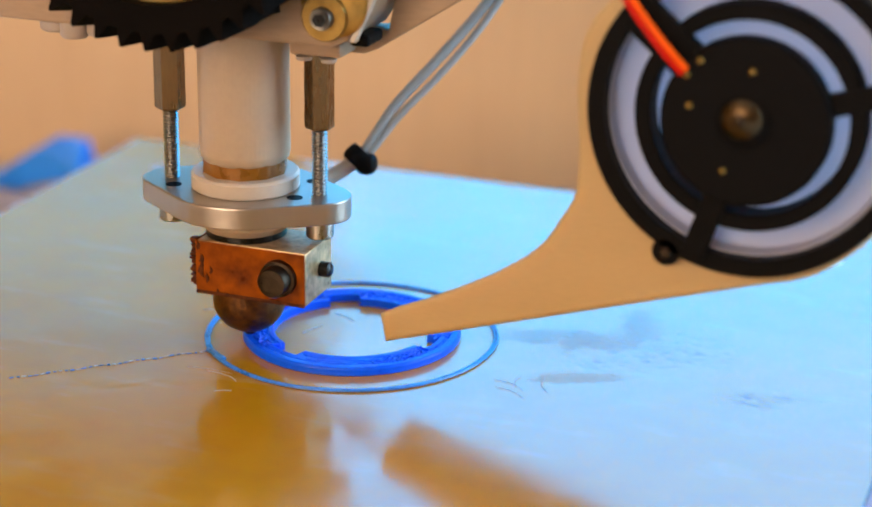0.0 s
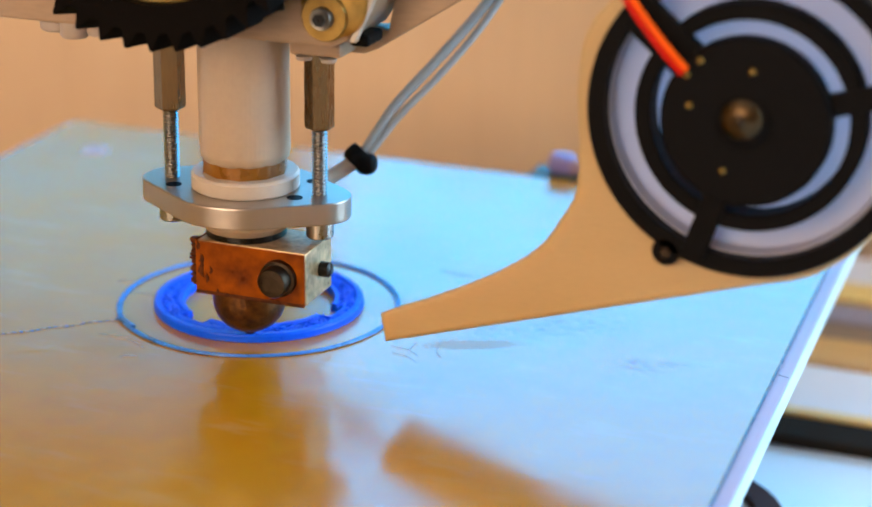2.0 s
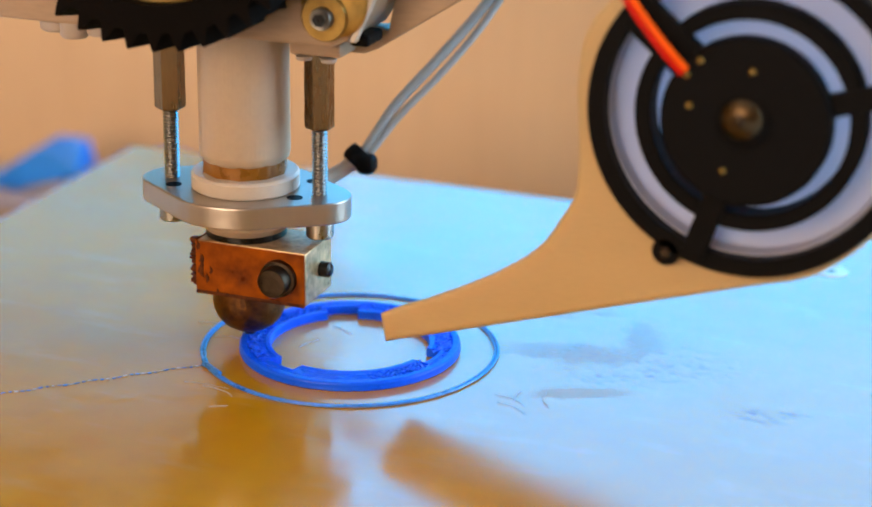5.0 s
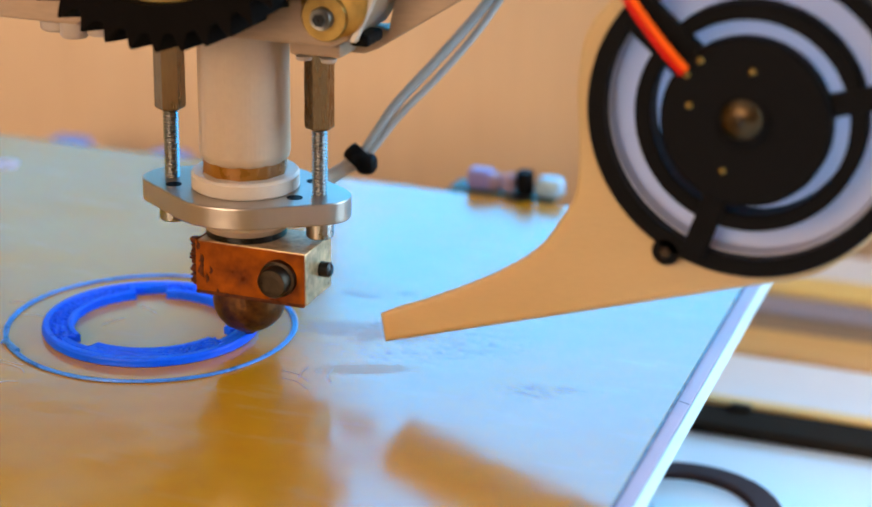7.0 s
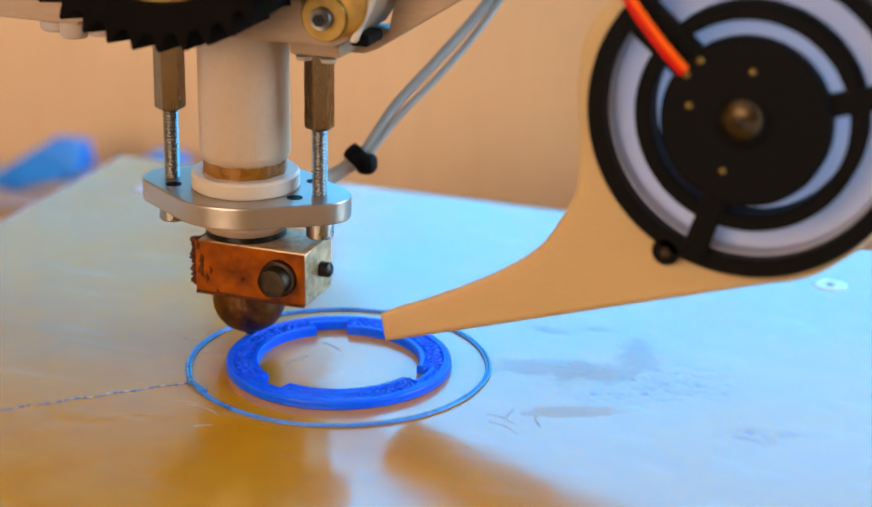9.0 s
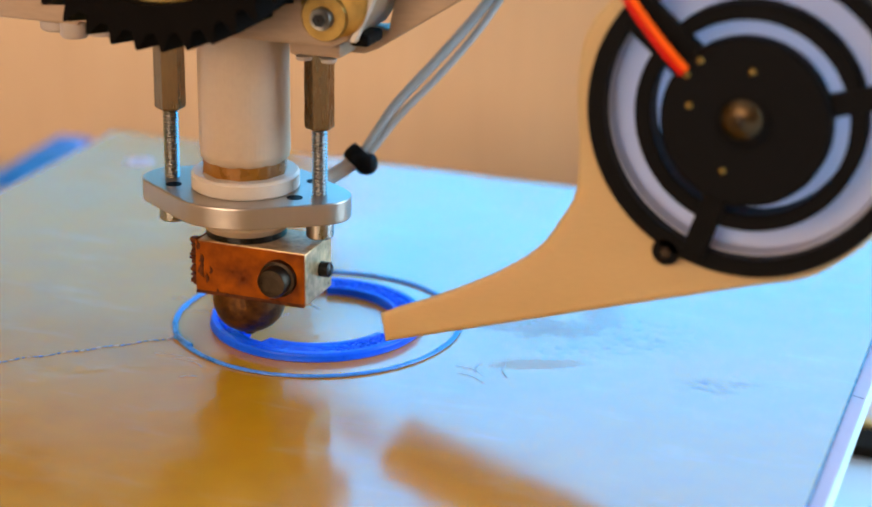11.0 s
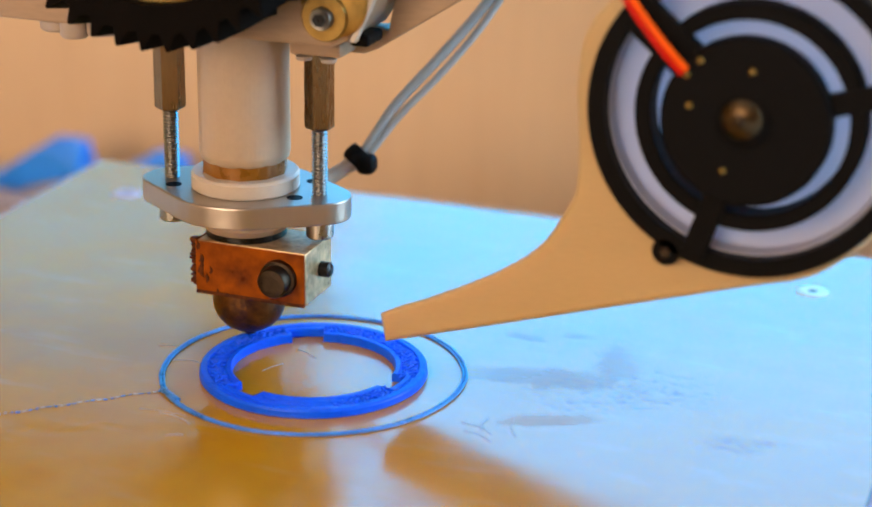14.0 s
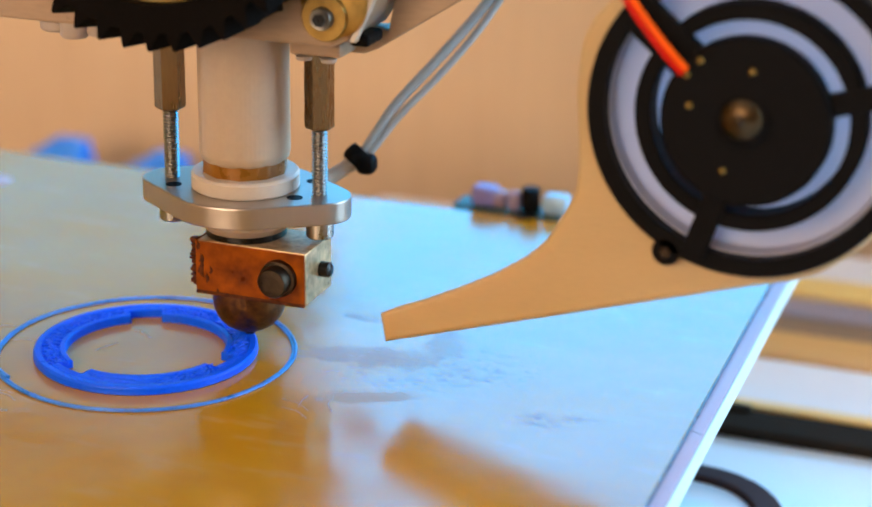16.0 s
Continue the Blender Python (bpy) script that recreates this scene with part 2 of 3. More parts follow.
FRAME = material("window_paint", (0.8, 0.8, 0.8), 0.5, vary=0.03, grain=60, bump=0.02, patch=5)


def bed_material():
    """Amber film under a glossy face, with smears, scratches and grey residue."""
    m = material("amber_bed_film", (0.49, 0.225, 0.002), 0.45, spec=0.03, vary=0.12, grain=160, bump=0.02, second=(0.42, 0.17, 0.001), patch=22, coat=1.0, coat_rough=0.10)
    nt = m.node_tree
    bsdf = nt.nodes["Principled BSDF"]
    bsdf.inputs["Coat IOR"].default_value = 1.6
    tc = nt.nodes.new("ShaderNodeTexCoord")
    # residue: torn patches of dull film beside the print, each an ellipse with a ragged edge
    def noise(scale, turn, detail, rough, distortion):
        mp = nt.nodes.new("ShaderNodeMapping")
        mp.inputs["Rotation"].default_value = (0, 0, radians(turn))
        mp.inputs["Scale"].default_value = scale
        nz = nt.nodes.new("ShaderNodeTexNoise")
        nz.inputs["Scale"].default_value = 1.0
        nz.inputs["Detail"].default_value = detail
        nz.inputs["Roughness"].default_value = rough
        nz.inputs["Distortion"].default_value = distortion
        nt.links.new(tc.outputs["Object"], mp.inputs["Vector"])
        nt.links.new(mp.outputs["Vector"], nz.inputs["Vector"])
        return nz.outputs["Fac"]

    def calc(op, a, b):
        n = nt.nodes.new("ShaderNodeMath")
        n.operation = op
        for k, v in enumerate((a, b)):
            if isinstance(v, (int, float)):
                n.inputs[k].default_value = v
            else:
                nt.links.new(v, n.inputs[k])
        return n.outputs[0]

    def ellipse(x, y, rx, ry, turn):
        mp = nt.nodes.new("ShaderNodeMapping")
        mp.vector_type = "TEXTURE"
        mp.inputs["Location"].default_value = (x * MM, y * MM, 0)
        mp.inputs["Rotation"].default_value = (0, 0, radians(turn))
        mp.inputs["Scale"].default_value = (rx * MM, ry * MM, 1)
        ln = nt.nodes.new("ShaderNodeVectorMath")
        ln.operation = "LENGTH"
        nt.links.new(tc.outputs["Object"], mp.inputs["Vector"])
        nt.links.new(mp.outputs["Vector"], ln.inputs[0])
        return calc("SUBTRACT", 1.0, ln.outputs["Value"])

    def torn(shape, grain, amount, lo, hi):
        n = nt.nodes.new("ShaderNodeMapRange")
        n.inputs["From Min"].default_value = lo
        n.inputs["From Max"].default_value = hi
        nt.links.new(calc("ADD", shape, calc("MULTIPLY", calc("SUBTRACT", grain, 0.5), amount)), n.inputs["Value"])
        return n.outputs["Result"]

    ragged = noise((240, 380, 230), 20, 13, 0.74, 1.1)
    streak = noise((300, 880, 300), 22, 11, 0.7, 1.0)
    peeled = calc("MAXIMUM", ellipse(30, -4, 16, 4.6, 12), calc("MAXIMUM", ellipse(40.5, 7, 10.5, 4.4, 100), calc("MAXIMUM", ellipse(21, 13, 5, 1.5, -8), ellipse(30, 17, 4, 1.6, 10))))
    patch_mask = torn(peeled, ragged, 3.0, -0.05, 0.4)
    streak_mask = torn(calc("MINIMUM", calc("MAXIMUM", ellipse(44, -5, 22, 13, 25), calc("SUBTRACT", ellipse(68, -18, 18, 9, 25), 0.33)), 0.42), streak, 4.4, 0.52, 0.74)
    dirt_mask = torn(calc("MAXIMUM", ellipse(36.5, -21, 9.5, 2.4, 26), calc("SUBTRACT", ellipse(69, -22, 13, 9, 20), 0.85)), ragged, 2.0, -0.15, 0.25)
    grey_mask = calc("MAXIMUM", calc("MULTIPLY", calc("MULTIPLY", patch_mask, streak), 0.95), calc("MULTIPLY", streak_mask, 0.8))
    spoilt = calc("MAXIMUM", grey_mask, calc("MULTIPLY", dirt_mask, 0.8))
    base_link = bsdf.inputs["Base Color"].links[0]
    grey = nt.nodes.new("ShaderNodeMix")
    grey.data_type = "RGBA"
    nt.links.new(grey_mask, grey.inputs["Factor"])
    nt.links.new(base_link.from_socket, grey.inputs["A"])
    grey.inputs["B"].default_value = (0.24, 0.15, 0.18, 1)
    mix = nt.nodes.new("ShaderNodeMix")
    mix.data_type = "RGBA"
    nt.links.new(dirt_mask, mix.inputs["Factor"])
    nt.links.new(grey.outputs["Result"], mix.inputs["A"])
    mix.inputs["B"].default_value = (0.40, 0.25, 0.15, 1)
    nt.links.new(mix.outputs["Result"], bsdf.inputs["Base Color"])
    # wiped grey smears
    wm = nt.nodes.new("ShaderNodeMapping")
    wm.inputs["Rotation"].default_value = (0, 0, radians(-12))
    wm.inputs["Scale"].default_value = (35, 150, 35)
    wipe = nt.nodes.new("ShaderNodeTexNoise")
    wipe.inputs["Scale"].default_value = 1.0
    wipe.inputs["Detail"].default_value = 9
    wipe.inputs["Roughness"].default_value = 0.65
    nt.links.new(tc.outputs["Object"], wm.inputs["Vector"])
    nt.links.new(wm.outputs["Vector"], wipe.inputs["Vector"])
    wc = nt.nodes.new("ShaderNodeMapRange")
    wc.inputs["From Min"].default_value = 0.56
    wc.inputs["From Max"].default_value = 0.78
    wc.inputs["To Max"].default_value = 0.32
    nt.links.new(wipe.outputs["Fac"], wc.inputs["Value"])
    dull = nt.nodes.new("ShaderNodeMix")
    dull.data_type = "RGBA"
    nt.links.new(wc.outputs["Result"], dull.inputs["Factor"])
    nt.links.new(mix.outputs["Result"], dull.inputs["A"])
    dull.inputs["B"].default_value = (0.50, 0.42, 0.30, 1)
    nt.links.new(dull.outputs["Result"], bsdf.inputs["Base Color"])
    # smears: gloss that changes from place to place
    sm = nt.nodes.new("ShaderNodeTexNoise")
    sm.inputs["Scale"].default_value = 45
    sm.inputs["Detail"].default_value = 5
    nt.links.new(tc.outputs["Object"], sm.inputs["Vector"])
    rr = nt.nodes.new("ShaderNodeMapRange")
    rr.inputs["From Min"].default_value = 0.35
    rr.inputs["From Max"].default_value = 0.7
    rr.inputs["To Min"].default_value = 0.11
    rr.inputs["To Max"].default_value = 0.24
    nt.links.new(sm.outputs["Fac"], rr.inputs["Value"])
    ra = nt.nodes.new("ShaderNodeMath")
    ra.operation = "MULTIPLY_ADD"
    ra.inputs[1].default_value = 0.14
    nt.links.new(spoilt, ra.inputs[0])
    nt.links.new(rr.outputs["Result"], ra.inputs[2])
    nt.links.new(ra.outputs[0], bsdf.inputs["Coat Roughness"])
    wt = nt.nodes.new("ShaderNodeMapRange")
    wt.inputs["To Min"].default_value = 1.0
    wt.inputs["To Max"].default_value = 0.54
    nt.links.new(spoilt, wt.inputs["Value"])
    nt.links.new(wt.outputs["Result"], bsdf.inputs["Coat Weight"])
    # the film lies in faint wrinkles
    wr = nt.nodes.new("ShaderNodeTexNoise")
    wr.inputs["Scale"].default_value = 130
    wr.inputs["Detail"].default_value = 3
    wr.inputs["Distortion"].default_value = 0.8
    nt.links.new(tc.outputs["Object"], wr.inputs["Vector"])
    fold = nt.nodes.new("ShaderNodeBump")
    fold.inputs["Strength"].default_value = 0.17
    fold.inputs["Distance"].default_value = 0.0004
    nt.links.new(wr.outputs["Fac"], fold.inputs["Height"])
    nt.links.new(fold.outputs["Normal"], bsdf.inputs["Coat Normal"])
    return m


BED = bed_material()


def glow(name, color, strength):
    m = bpy.data.materials.new(name)
    m.use_nodes = True
    b = m.node_tree.nodes["Principled BSDF"]
    b.inputs["Base Color"].default_value = (0, 0, 0, 1)
    b.inputs["Emission Color"].default_value = (*color, 1)
    b.inputs["Emission Strength"].default_value = strength
    return m


SKY = glow("blue_sky", (0.15, 0.60, 1.0), 0.6)
# warm glow made up for the added front window
WARM_GLOW = glow("warm_glow", (1.0, 0.66, 0.36), 0.6)


# ---- the room: walls, windows, table ----
def structure(name, bm, mat, label, smooth=None):
    return tagged(part(name, bm, mat, None, label, smooth), kind="structure")


def room():
    structure("floor", box(-1700, 1700, -2100, 1600, -900, -860, 0), BEAM, "brown wooden floor of the room")
    structure("ceiling", box(-1700, 1700, -2100, 1600, 1700, 1740, 0), CEIL, "plain white painted ceiling")
    wall = bmesh.new()
    for x0, x1, z0, z1 in ((-1700, -1460, -860, 1700), (-1460, -760, -860, 255), (-1460, -760, 790, 1700), (-760, -640, -860, 1700), (1300, 1700, -860, 1700), (-640, 1300, -860, 250), (-640, 1300, 1150, 1700)):
        box(x0, x1, 1500, 1600, z0, z1, 0, bm=wall)
    structure("wall_north", wall, ROOM, "warm painted wall with a large window and an added small one")
    wall = bmesh.new()
    for x0, x1, z0, z1 in ((-1700, -1000, -860, 1700), (300, 1700, -860, 1700), (-1000, 300, -860, 200), (-1000, 300, 1300, 1700)):
        box(x0, x1, -2100, -2000, z0, z1, 0, bm=wall)
    structure("wall_south", wall, ROOM, "warm painted wall with an added, unseen window")
    structure("wall_west", box(-1700, -1600, -2000, 1500, -860, 1700, 0), ROOM, "warm painted side wall")
    wall = bmesh.new()
    for y0, y1, z0, z1 in ((-2000, -200, -860, 1700), (1200, 1500, -860, 1700), (-200, 1200, -860, -80), (-200, 1200, 1100, 1700)):
        box(1600, 1700, y0, y1, z0, z1, 0, bm=wall)
    structure("wall_east", wall, ROOM, "warm painted side wall with a window")
    bm = bmesh.new()
    for a, b, c, d in ((-200, -175, -80, 1100), (1175, 1200, -80, 1100), (-175, 1175, -80, -55), (-175, 1175, 1075, 1100)):
        box(1630, 1670, a, b, c, d, 2, bm=bm)
    structure("window_3", bm, FRAME, "white painted window frame")
    structure("backdrop", box(1800, 1810, -600, 1600, -300, 1500, 0), SKY, "bright sky outside the side window")
    # the last two are added openings that hold the extra lamps
    for name, x0, x1, z0, z1, y, pane in (("window_1", -640, 1300, 250, 1150, 1550, SKY), ("added_window_4", -1460, -760, 255, 790, 1550, SKY), ("added_window_2", -1000, 300, 200, 1300, -2050, WARM_GLOW)):
        bm = bmesh.new()
        for a, b, c, d in ((x0, x0 + 25, z0, z1), (x1 - 25, x1, z0, z1), (x0 + 25, x1 - 25, z0, z0 + 25), (x0 + 25, x1 - 25, z1 - 25, z1)):
            box(a, b, y - 20, y + 20, c, d, 2, bm=bm)
        structure(name, bm, FRAME, "white painted window frame")
    structure("backdrop", box(-1900, 1900, 1700, 1710, 0, 1500, 0), SKY, "bright blue sky outside the window")
    # added glowing sheet, matches the warm lamp in front of it
    structure("backdrop", box(-1400, 700, -2210, -2200, 0, 1600, 0), WARM_GLOW, "warm glowing sheet outside the added window")
    table = thing("table", "white table under the printer", "table")
    part("tabletop", box(-700, 700, -500, 700, -105, -75, 2), TABLE, table)
    for x in (-670, 670):
        for y in (-470, 670):
            part("leg", box(x - 25, x + 25, y - 25, y + 25, -860, -105, 2), TABLE, table)


room()


# ---- the printer's frame ----
PULLEY_AT = (72.3, 42.5, -45.1)


def printer_frame():
    fr = thing("printer_frame", "birch plywood printer frame with white base and beams", "3d printer")
    part("deck", box(-330, 330, -220, 98, -64, -45.2, 0.8), WHITE, fr, "white lower deck")
    part("back_panel", box(-330, 330, 232, 240, -75, 34, 0.6), WOOD, fr, "warm birch plywood back panel")
    part("base", box(-330, 330, -220, 231, -74.5, -64, 0.8), TABLE, fr, "white base plate")
    part("back_beam", box(-330, -61, 176.8, 216, -64, -50, 1.2), LILAC_BEAM, fr, "grey lilac painted rear beam")
    part("shelf", box(-60, 330, 190.6, 216, -64, -44, 1.0), WHITE, fr, "white rear shelf")
    part("slat", box(-60, 330, 176.8, 190, -64, -42, 1.2), HONEY, fr, "slat coloured honey for a bright orange reflection")
    part("beam", box(-330, 330, 164.2, 176.4, -64, -43.2, 1.2), LILAC_BEAM, fr, "grey lilac painted beam")
    part("beam", box(-330, 330, 151.2, 163.8, -64, -43.6, 1.2), SLATE, fr, "grey brown wooden beam")
    part("slat", box(-330, 330, 134.2, 150.8, -64, -42.6, 1.4), OAK, fr, "tan wooden slat")
    part("beam", box(-330, 330, 104.6, 133.8, -64, -43.5, 1.2), WHITE, fr, "white beam")
    # thin strip draws the orange reflection on the bar's far edge
    part("slat", box(-330, 330, 100.4, 104.2, -64, -41.8, 0.4), HONEY, fr, "thin honey strip in place of the bar reflection")
    bar = part("bar", box(-330, 330, 88.9, 100.1, -45.1, -42.4, 0.5), DARK_BAR, fr, "black flat guide bar")
    part("clamp", box(70.5, 75.5, 96.5, 100, -42.4, -41.2, 0.5), DARK_BAR, bar, "small dark clamp on the bar")
    wheel = part("pulley", lathe([(0, 0), (15.3, 0), (15.3, 3.4), (14.6, 3.8), (5, 3.8), (4.6, 4.4), (0, 4.4)], 64, PULLEY_AT), TABLE, fr, "pale pulley disc")
    part("belt", lathe([(15.4, 0), (21.0, 0), (21.0, 4.5), (20.6, 4.9), (15.8, 4.9), (15.4, 4.5), (15.4, 0)], 64, PULLEY_AT), BELT, wheel, "dark belt round the pulley")


printer_frame()


def bracket(name, x, y, z, label):
    b = thing(name, label, "printed part", "blue brackets at the back", (x, y, z))
    part("body", prism([(-17.5, -3.5), (-18, -0.5), (-12.2, 3.4), (-3.8, 9.5), (0.6, 11.6), (13.4, 8.6), (13.5, 5.7), (12, 3.4), (-9, -3.5)], -5, 5, "y", 1.2), BRACKET, b)
    part("lug", box(1.5, 13.2, -4, 4, 7.5, 13.6, 1.6), BRACKET, b)
    part("foot", box(-7, 11, -4.5, 4.5, -66, 0.5, 1.0), OFFWHITE, b, "grey white post under the bracket")
    return b


# ---- bed and what lies on it; all built round the bed's own origin ----
def ride(ob):
    RIDERS.append(ob)
    return ob


RIDERS = []


def heated_bed():
    bed = thing("heated_bed", "amber film covered glossy print bed with metal rim", "print bed")
    def sheet(inset, z0, z1, bevel, right=None):
        r = inset if right is None else right
        return prism([(-108 + inset, -150 + inset), (95.8 - r, -150 + inset), (91.6 - r, 83.8 - inset), (-108 + inset, 83.8 - inset)], z0, z1, "z", bevel)

    part("film", sheet(2.2, -0.25, 0, 0.05, 2.55), BED, bed, "glossy amber film with grey residue", None)
    part("glass", sheet(1.85, -0.9, -0.25, 0, 2.3), GLASS_EDGE, bed, "thin dark glass edge", None)
    ledge = part("plate", sheet(0, -1.3, -0.9, 0.1), LEDGE, bed, "metal plate tinted lilac for its sky reflection", None)
    part("seam", prism([(91.2, -11.7), (93.2, -12.5), (93.2, -12.75), (91.2, -11.95)], -0.95, -0.86, "z"), GLASS_EDGE, ledge, "thin dark seam across the plate", None)
    # black strip put in for the dark gap between plate and carrier
    part("gap_strip", sheet(0.25, -1.9, -1.3, 0), BLACK, bed, "dark gap line", None)
    part("carrier", sheet(0.0, -6.2, -1.9, 0.1), RIM, bed, "white carrier plate tinted cyan like the window light", None)
    part("insulation", sheet(0.35, -6.8, -6.2, 0), GLASS_EDGE, bed, "dark underside sheet", None)
    for x, y in ((66.3, 57.6), (-88.2, 60.8), (66.3, -110), (-88.2, -110)):
        s = part("screw", lathe([(0, 0.12), (1.0, 0.12), (1.3, 0.3), (2.8, 0.26), (3.3, 0.03), (3.3, -0.1)], 32, (x, y, 0)), RIM if x > 0 else LEDGE, bed, "pale countersunk screw")
        part("socket", lathe([(0, 0.16), (0.9, 0.16), (0.9, 0.1)], 6, (x, y, 0)), DARK_STEEL, s)
    return ride(bed)


RC = (-8.5, -17.1)


def ring_inner(a):
    """Inner radius of the printed ring at an angle: three shallow slots."""
    for mid in (118, 246, 354):
        if abs((a - mid + 180) % 360 - 180) < 11.5:
            return 16.9
    return 14.4


def floor_z(a):
    """Height of the fill between the ring's walls: closed over in front, open elsewhere."""
    edge = min(1.0, max(0.0, (a - 232) / 8)) * min(1.0, max(0.0, (312 - a) / 10))
    return 1.21 + 0.34 * edge


def printed_ring():
    ring = thing("printed_ring", "bright blue half printed plastic ring with three slots", "printed part")
    steps = [k * 0.5 for k in range(720)]
    bm = bmesh.new()
    rows = []
    for a in steps:
        c, s = math.cos(radians(a)), math.sin(radians(a))
        ri = ring_inner(a)
        rows.append([bm.verts.new((RC[0] + r * c, RC[1] + r * s, z)) for r, z in ((ri, 0.02), (20.0, 0.02), (20.15, 0.3), (20.0, 0.7), (20.1, 1.0), (20.0, 1.4), (19.75, 1.62), (18.75, 1.62), (18.5, floor_z(a)), (ri + 1.15, floor_z(a)), (ri + 0.95, 1.62), (ri + 0.2, 1.62), (ri, 1.4))])
    for p, q in zip(rows, rows[1:] + rows[:1]):
        for k in range(len(p)):
            n = (k + 1) % len(p)
            bm.faces.new((p[k], q[k], q[n], p[n]))
    part("wall", bm, BLUE, ring)
    # curly infill beads between the walls, in short loose runs
    rnd = random.Random(17)
    bm = bmesh.new()
    a = 0.0
    while a < 360:
        ri = ring_inner(a) + 1.1
        lo, hi = ri + 0.1, 18.5
        if floor_z(a) < 1.5:
            turn = rnd.uniform(-25, 25) + (0 if 110 < a < 235 else 55 * math.sin(a * 0.09))
            mid, reach = rnd.uniform(lo + 0.8, hi - 0.8), rnd.uniform(0.9, 1.9)
            pts = []
            for k in range(7):
                t = k / 3 - 1
                r = mid + reach * t * math.cos(radians(turn)) + 0.35 * math.sin(4.2 * t + a)
                w = a + (reach * t * math.sin(radians(turn)) + 0.55 * math.cos(3.1 * t + a * 1.3)) / 17.5 * 57.3
                r = min(hi, max(lo, r))
                pts.append((RC[0] + r * math.cos(radians(w)), RC[1] + r * math.sin(radians(w)), 1.36 + 0.13 * math.sin(5 * t + a)))
            sweep(spline(pts, 3), rnd.uniform(0.17, 0.27), 6, bm=bm)
            a += rnd.uniform(1.1, 2.3)
        else:
            r0 = rnd.uniform(lo + 0.2, hi - 0.2)
            span = rnd.uniform(6, 16)
            pts = [(RC[0] + r0 * math.cos(radians(a + span * k / 6)), RC[1] + r0 * math.sin(radians(a + span * k / 6)), 1.53 + 0.05 * math.sin(k + a)) for k in range(7)]
            sweep(pts, rnd.uniform(0.10, 0.2), 6, bm=bm)
            a += rnd.uniform(1.2, 3.0)
    part("infill", bm, BLUE, ring, "curly blue infill beads")
    return ride(ring)


def printed_skirt():
    ob = thing("printed_skirt", "thin blue printed skirt line round the ring", "printed part")
    rnd = random.Random(4)
    for r, h in ((26.95, 0.24), (26.4, 0.2)):
        pts = []
        for k in range(180):
            a = radians(k * 2)
            rr = r + 0.06 * math.sin(7 * a) + rnd.uniform(-0.04, 0.04)
            pts.append((RC[0] + rr * math.cos(a), RC[1] + rr * math.sin(a), h))
        part("bead", sweep(pts, 0.28 if r > 26.8 else 0.24, 8, True, 0.8), SKIRT, ob)
    part("blob", sweep(spline([(-29.4, -34.6, 0.3), (-28.2, -35.3, 0.4), (-26.5, -36.6, 0.4), (-24.8, -37.6, 0.3)]), 0.5, 8), SKIRT, ob)
    return ride(ob)


def priming_line():
    ob = thing("priming_line", "thin dotted blue filament line on the bed", "filament line")
    rnd = random.Random(9)
    a, b = Vector((-29.4, -34.6, 0.12)), Vector((-56, -59.4, 0.12))
    side = Vector((0.63, -0.77, 0))
    for k in range(34):
        t = k / 34
        p = a.lerp(b, t) + side * 0.25 * math.sin(k * 0.9)
        q = a.lerp(b, t + rnd.uniform(0.014, 0.026)) + side * 0.25 * math.sin(k * 0.9 + 0.6)
        part("dash", sweep([p, (p + q) / 2, q], rnd.uniform(0.10, 0.19), 6, False, 0.7), PALE if k % 3 == 1 else SKIRT, ob)
    return ride(ob)


def strands():
    """Loose pale filament hairs on the bed."""
    rnd = random.Random(21)
    spots = [(-13, -10, -25, 5), (-16, -18, 72, 5), (-22, -44, -15, 7), (31.8, -26, 115, 7), (27, -27, 100, 5), (-38, -16, 20, 3), (-19, -50, 30, 3)]
    for x, y, ang, ln in spots:
        ob = thing("filament_hair", "thin pale loose filament hair on the bed", "filament", "loose hairs on the bed")
        d = Vector((math.cos(radians(ang)), math.sin(radians(ang)), 0))
        n = Vector((-d.y, d.x, 0))
        o = Vector((x, y, 0.1))
        pts = [o + d * ln * (t - 0.5) + n * ln * 0.09 * math.sin(t * 3.1 + rnd.random()) for t in (0, 0.25, 0.5, 0.75, 1)]
        part("strand", sweep(spline(pts, 4), 0.055, 5), PALE, ob)
        ride(ob)
    # longer curled ones: some beside the print and one under the skirt
    for line in ([(23.0, -27.5), (26.6, -28.2), (29.3, -30.4)], [(24.4, -30.6), (27.5, -31.2), (30.3, -33.4)], [(-29.4, -42.6), (-25, -42.1), (-20.8, -42.5)], [(-35, -22), (-31, -20.5), (-28.5, -21.2)]):
        ob = thing("filament_hair", "thin pale curled filament hair on the bed", "filament", "loose hairs on the bed")
        part("strand", sweep(spline([(x, y, 0.09) for x, y in line], 5), 0.032, 5), PALE, ob)
        ride(ob)


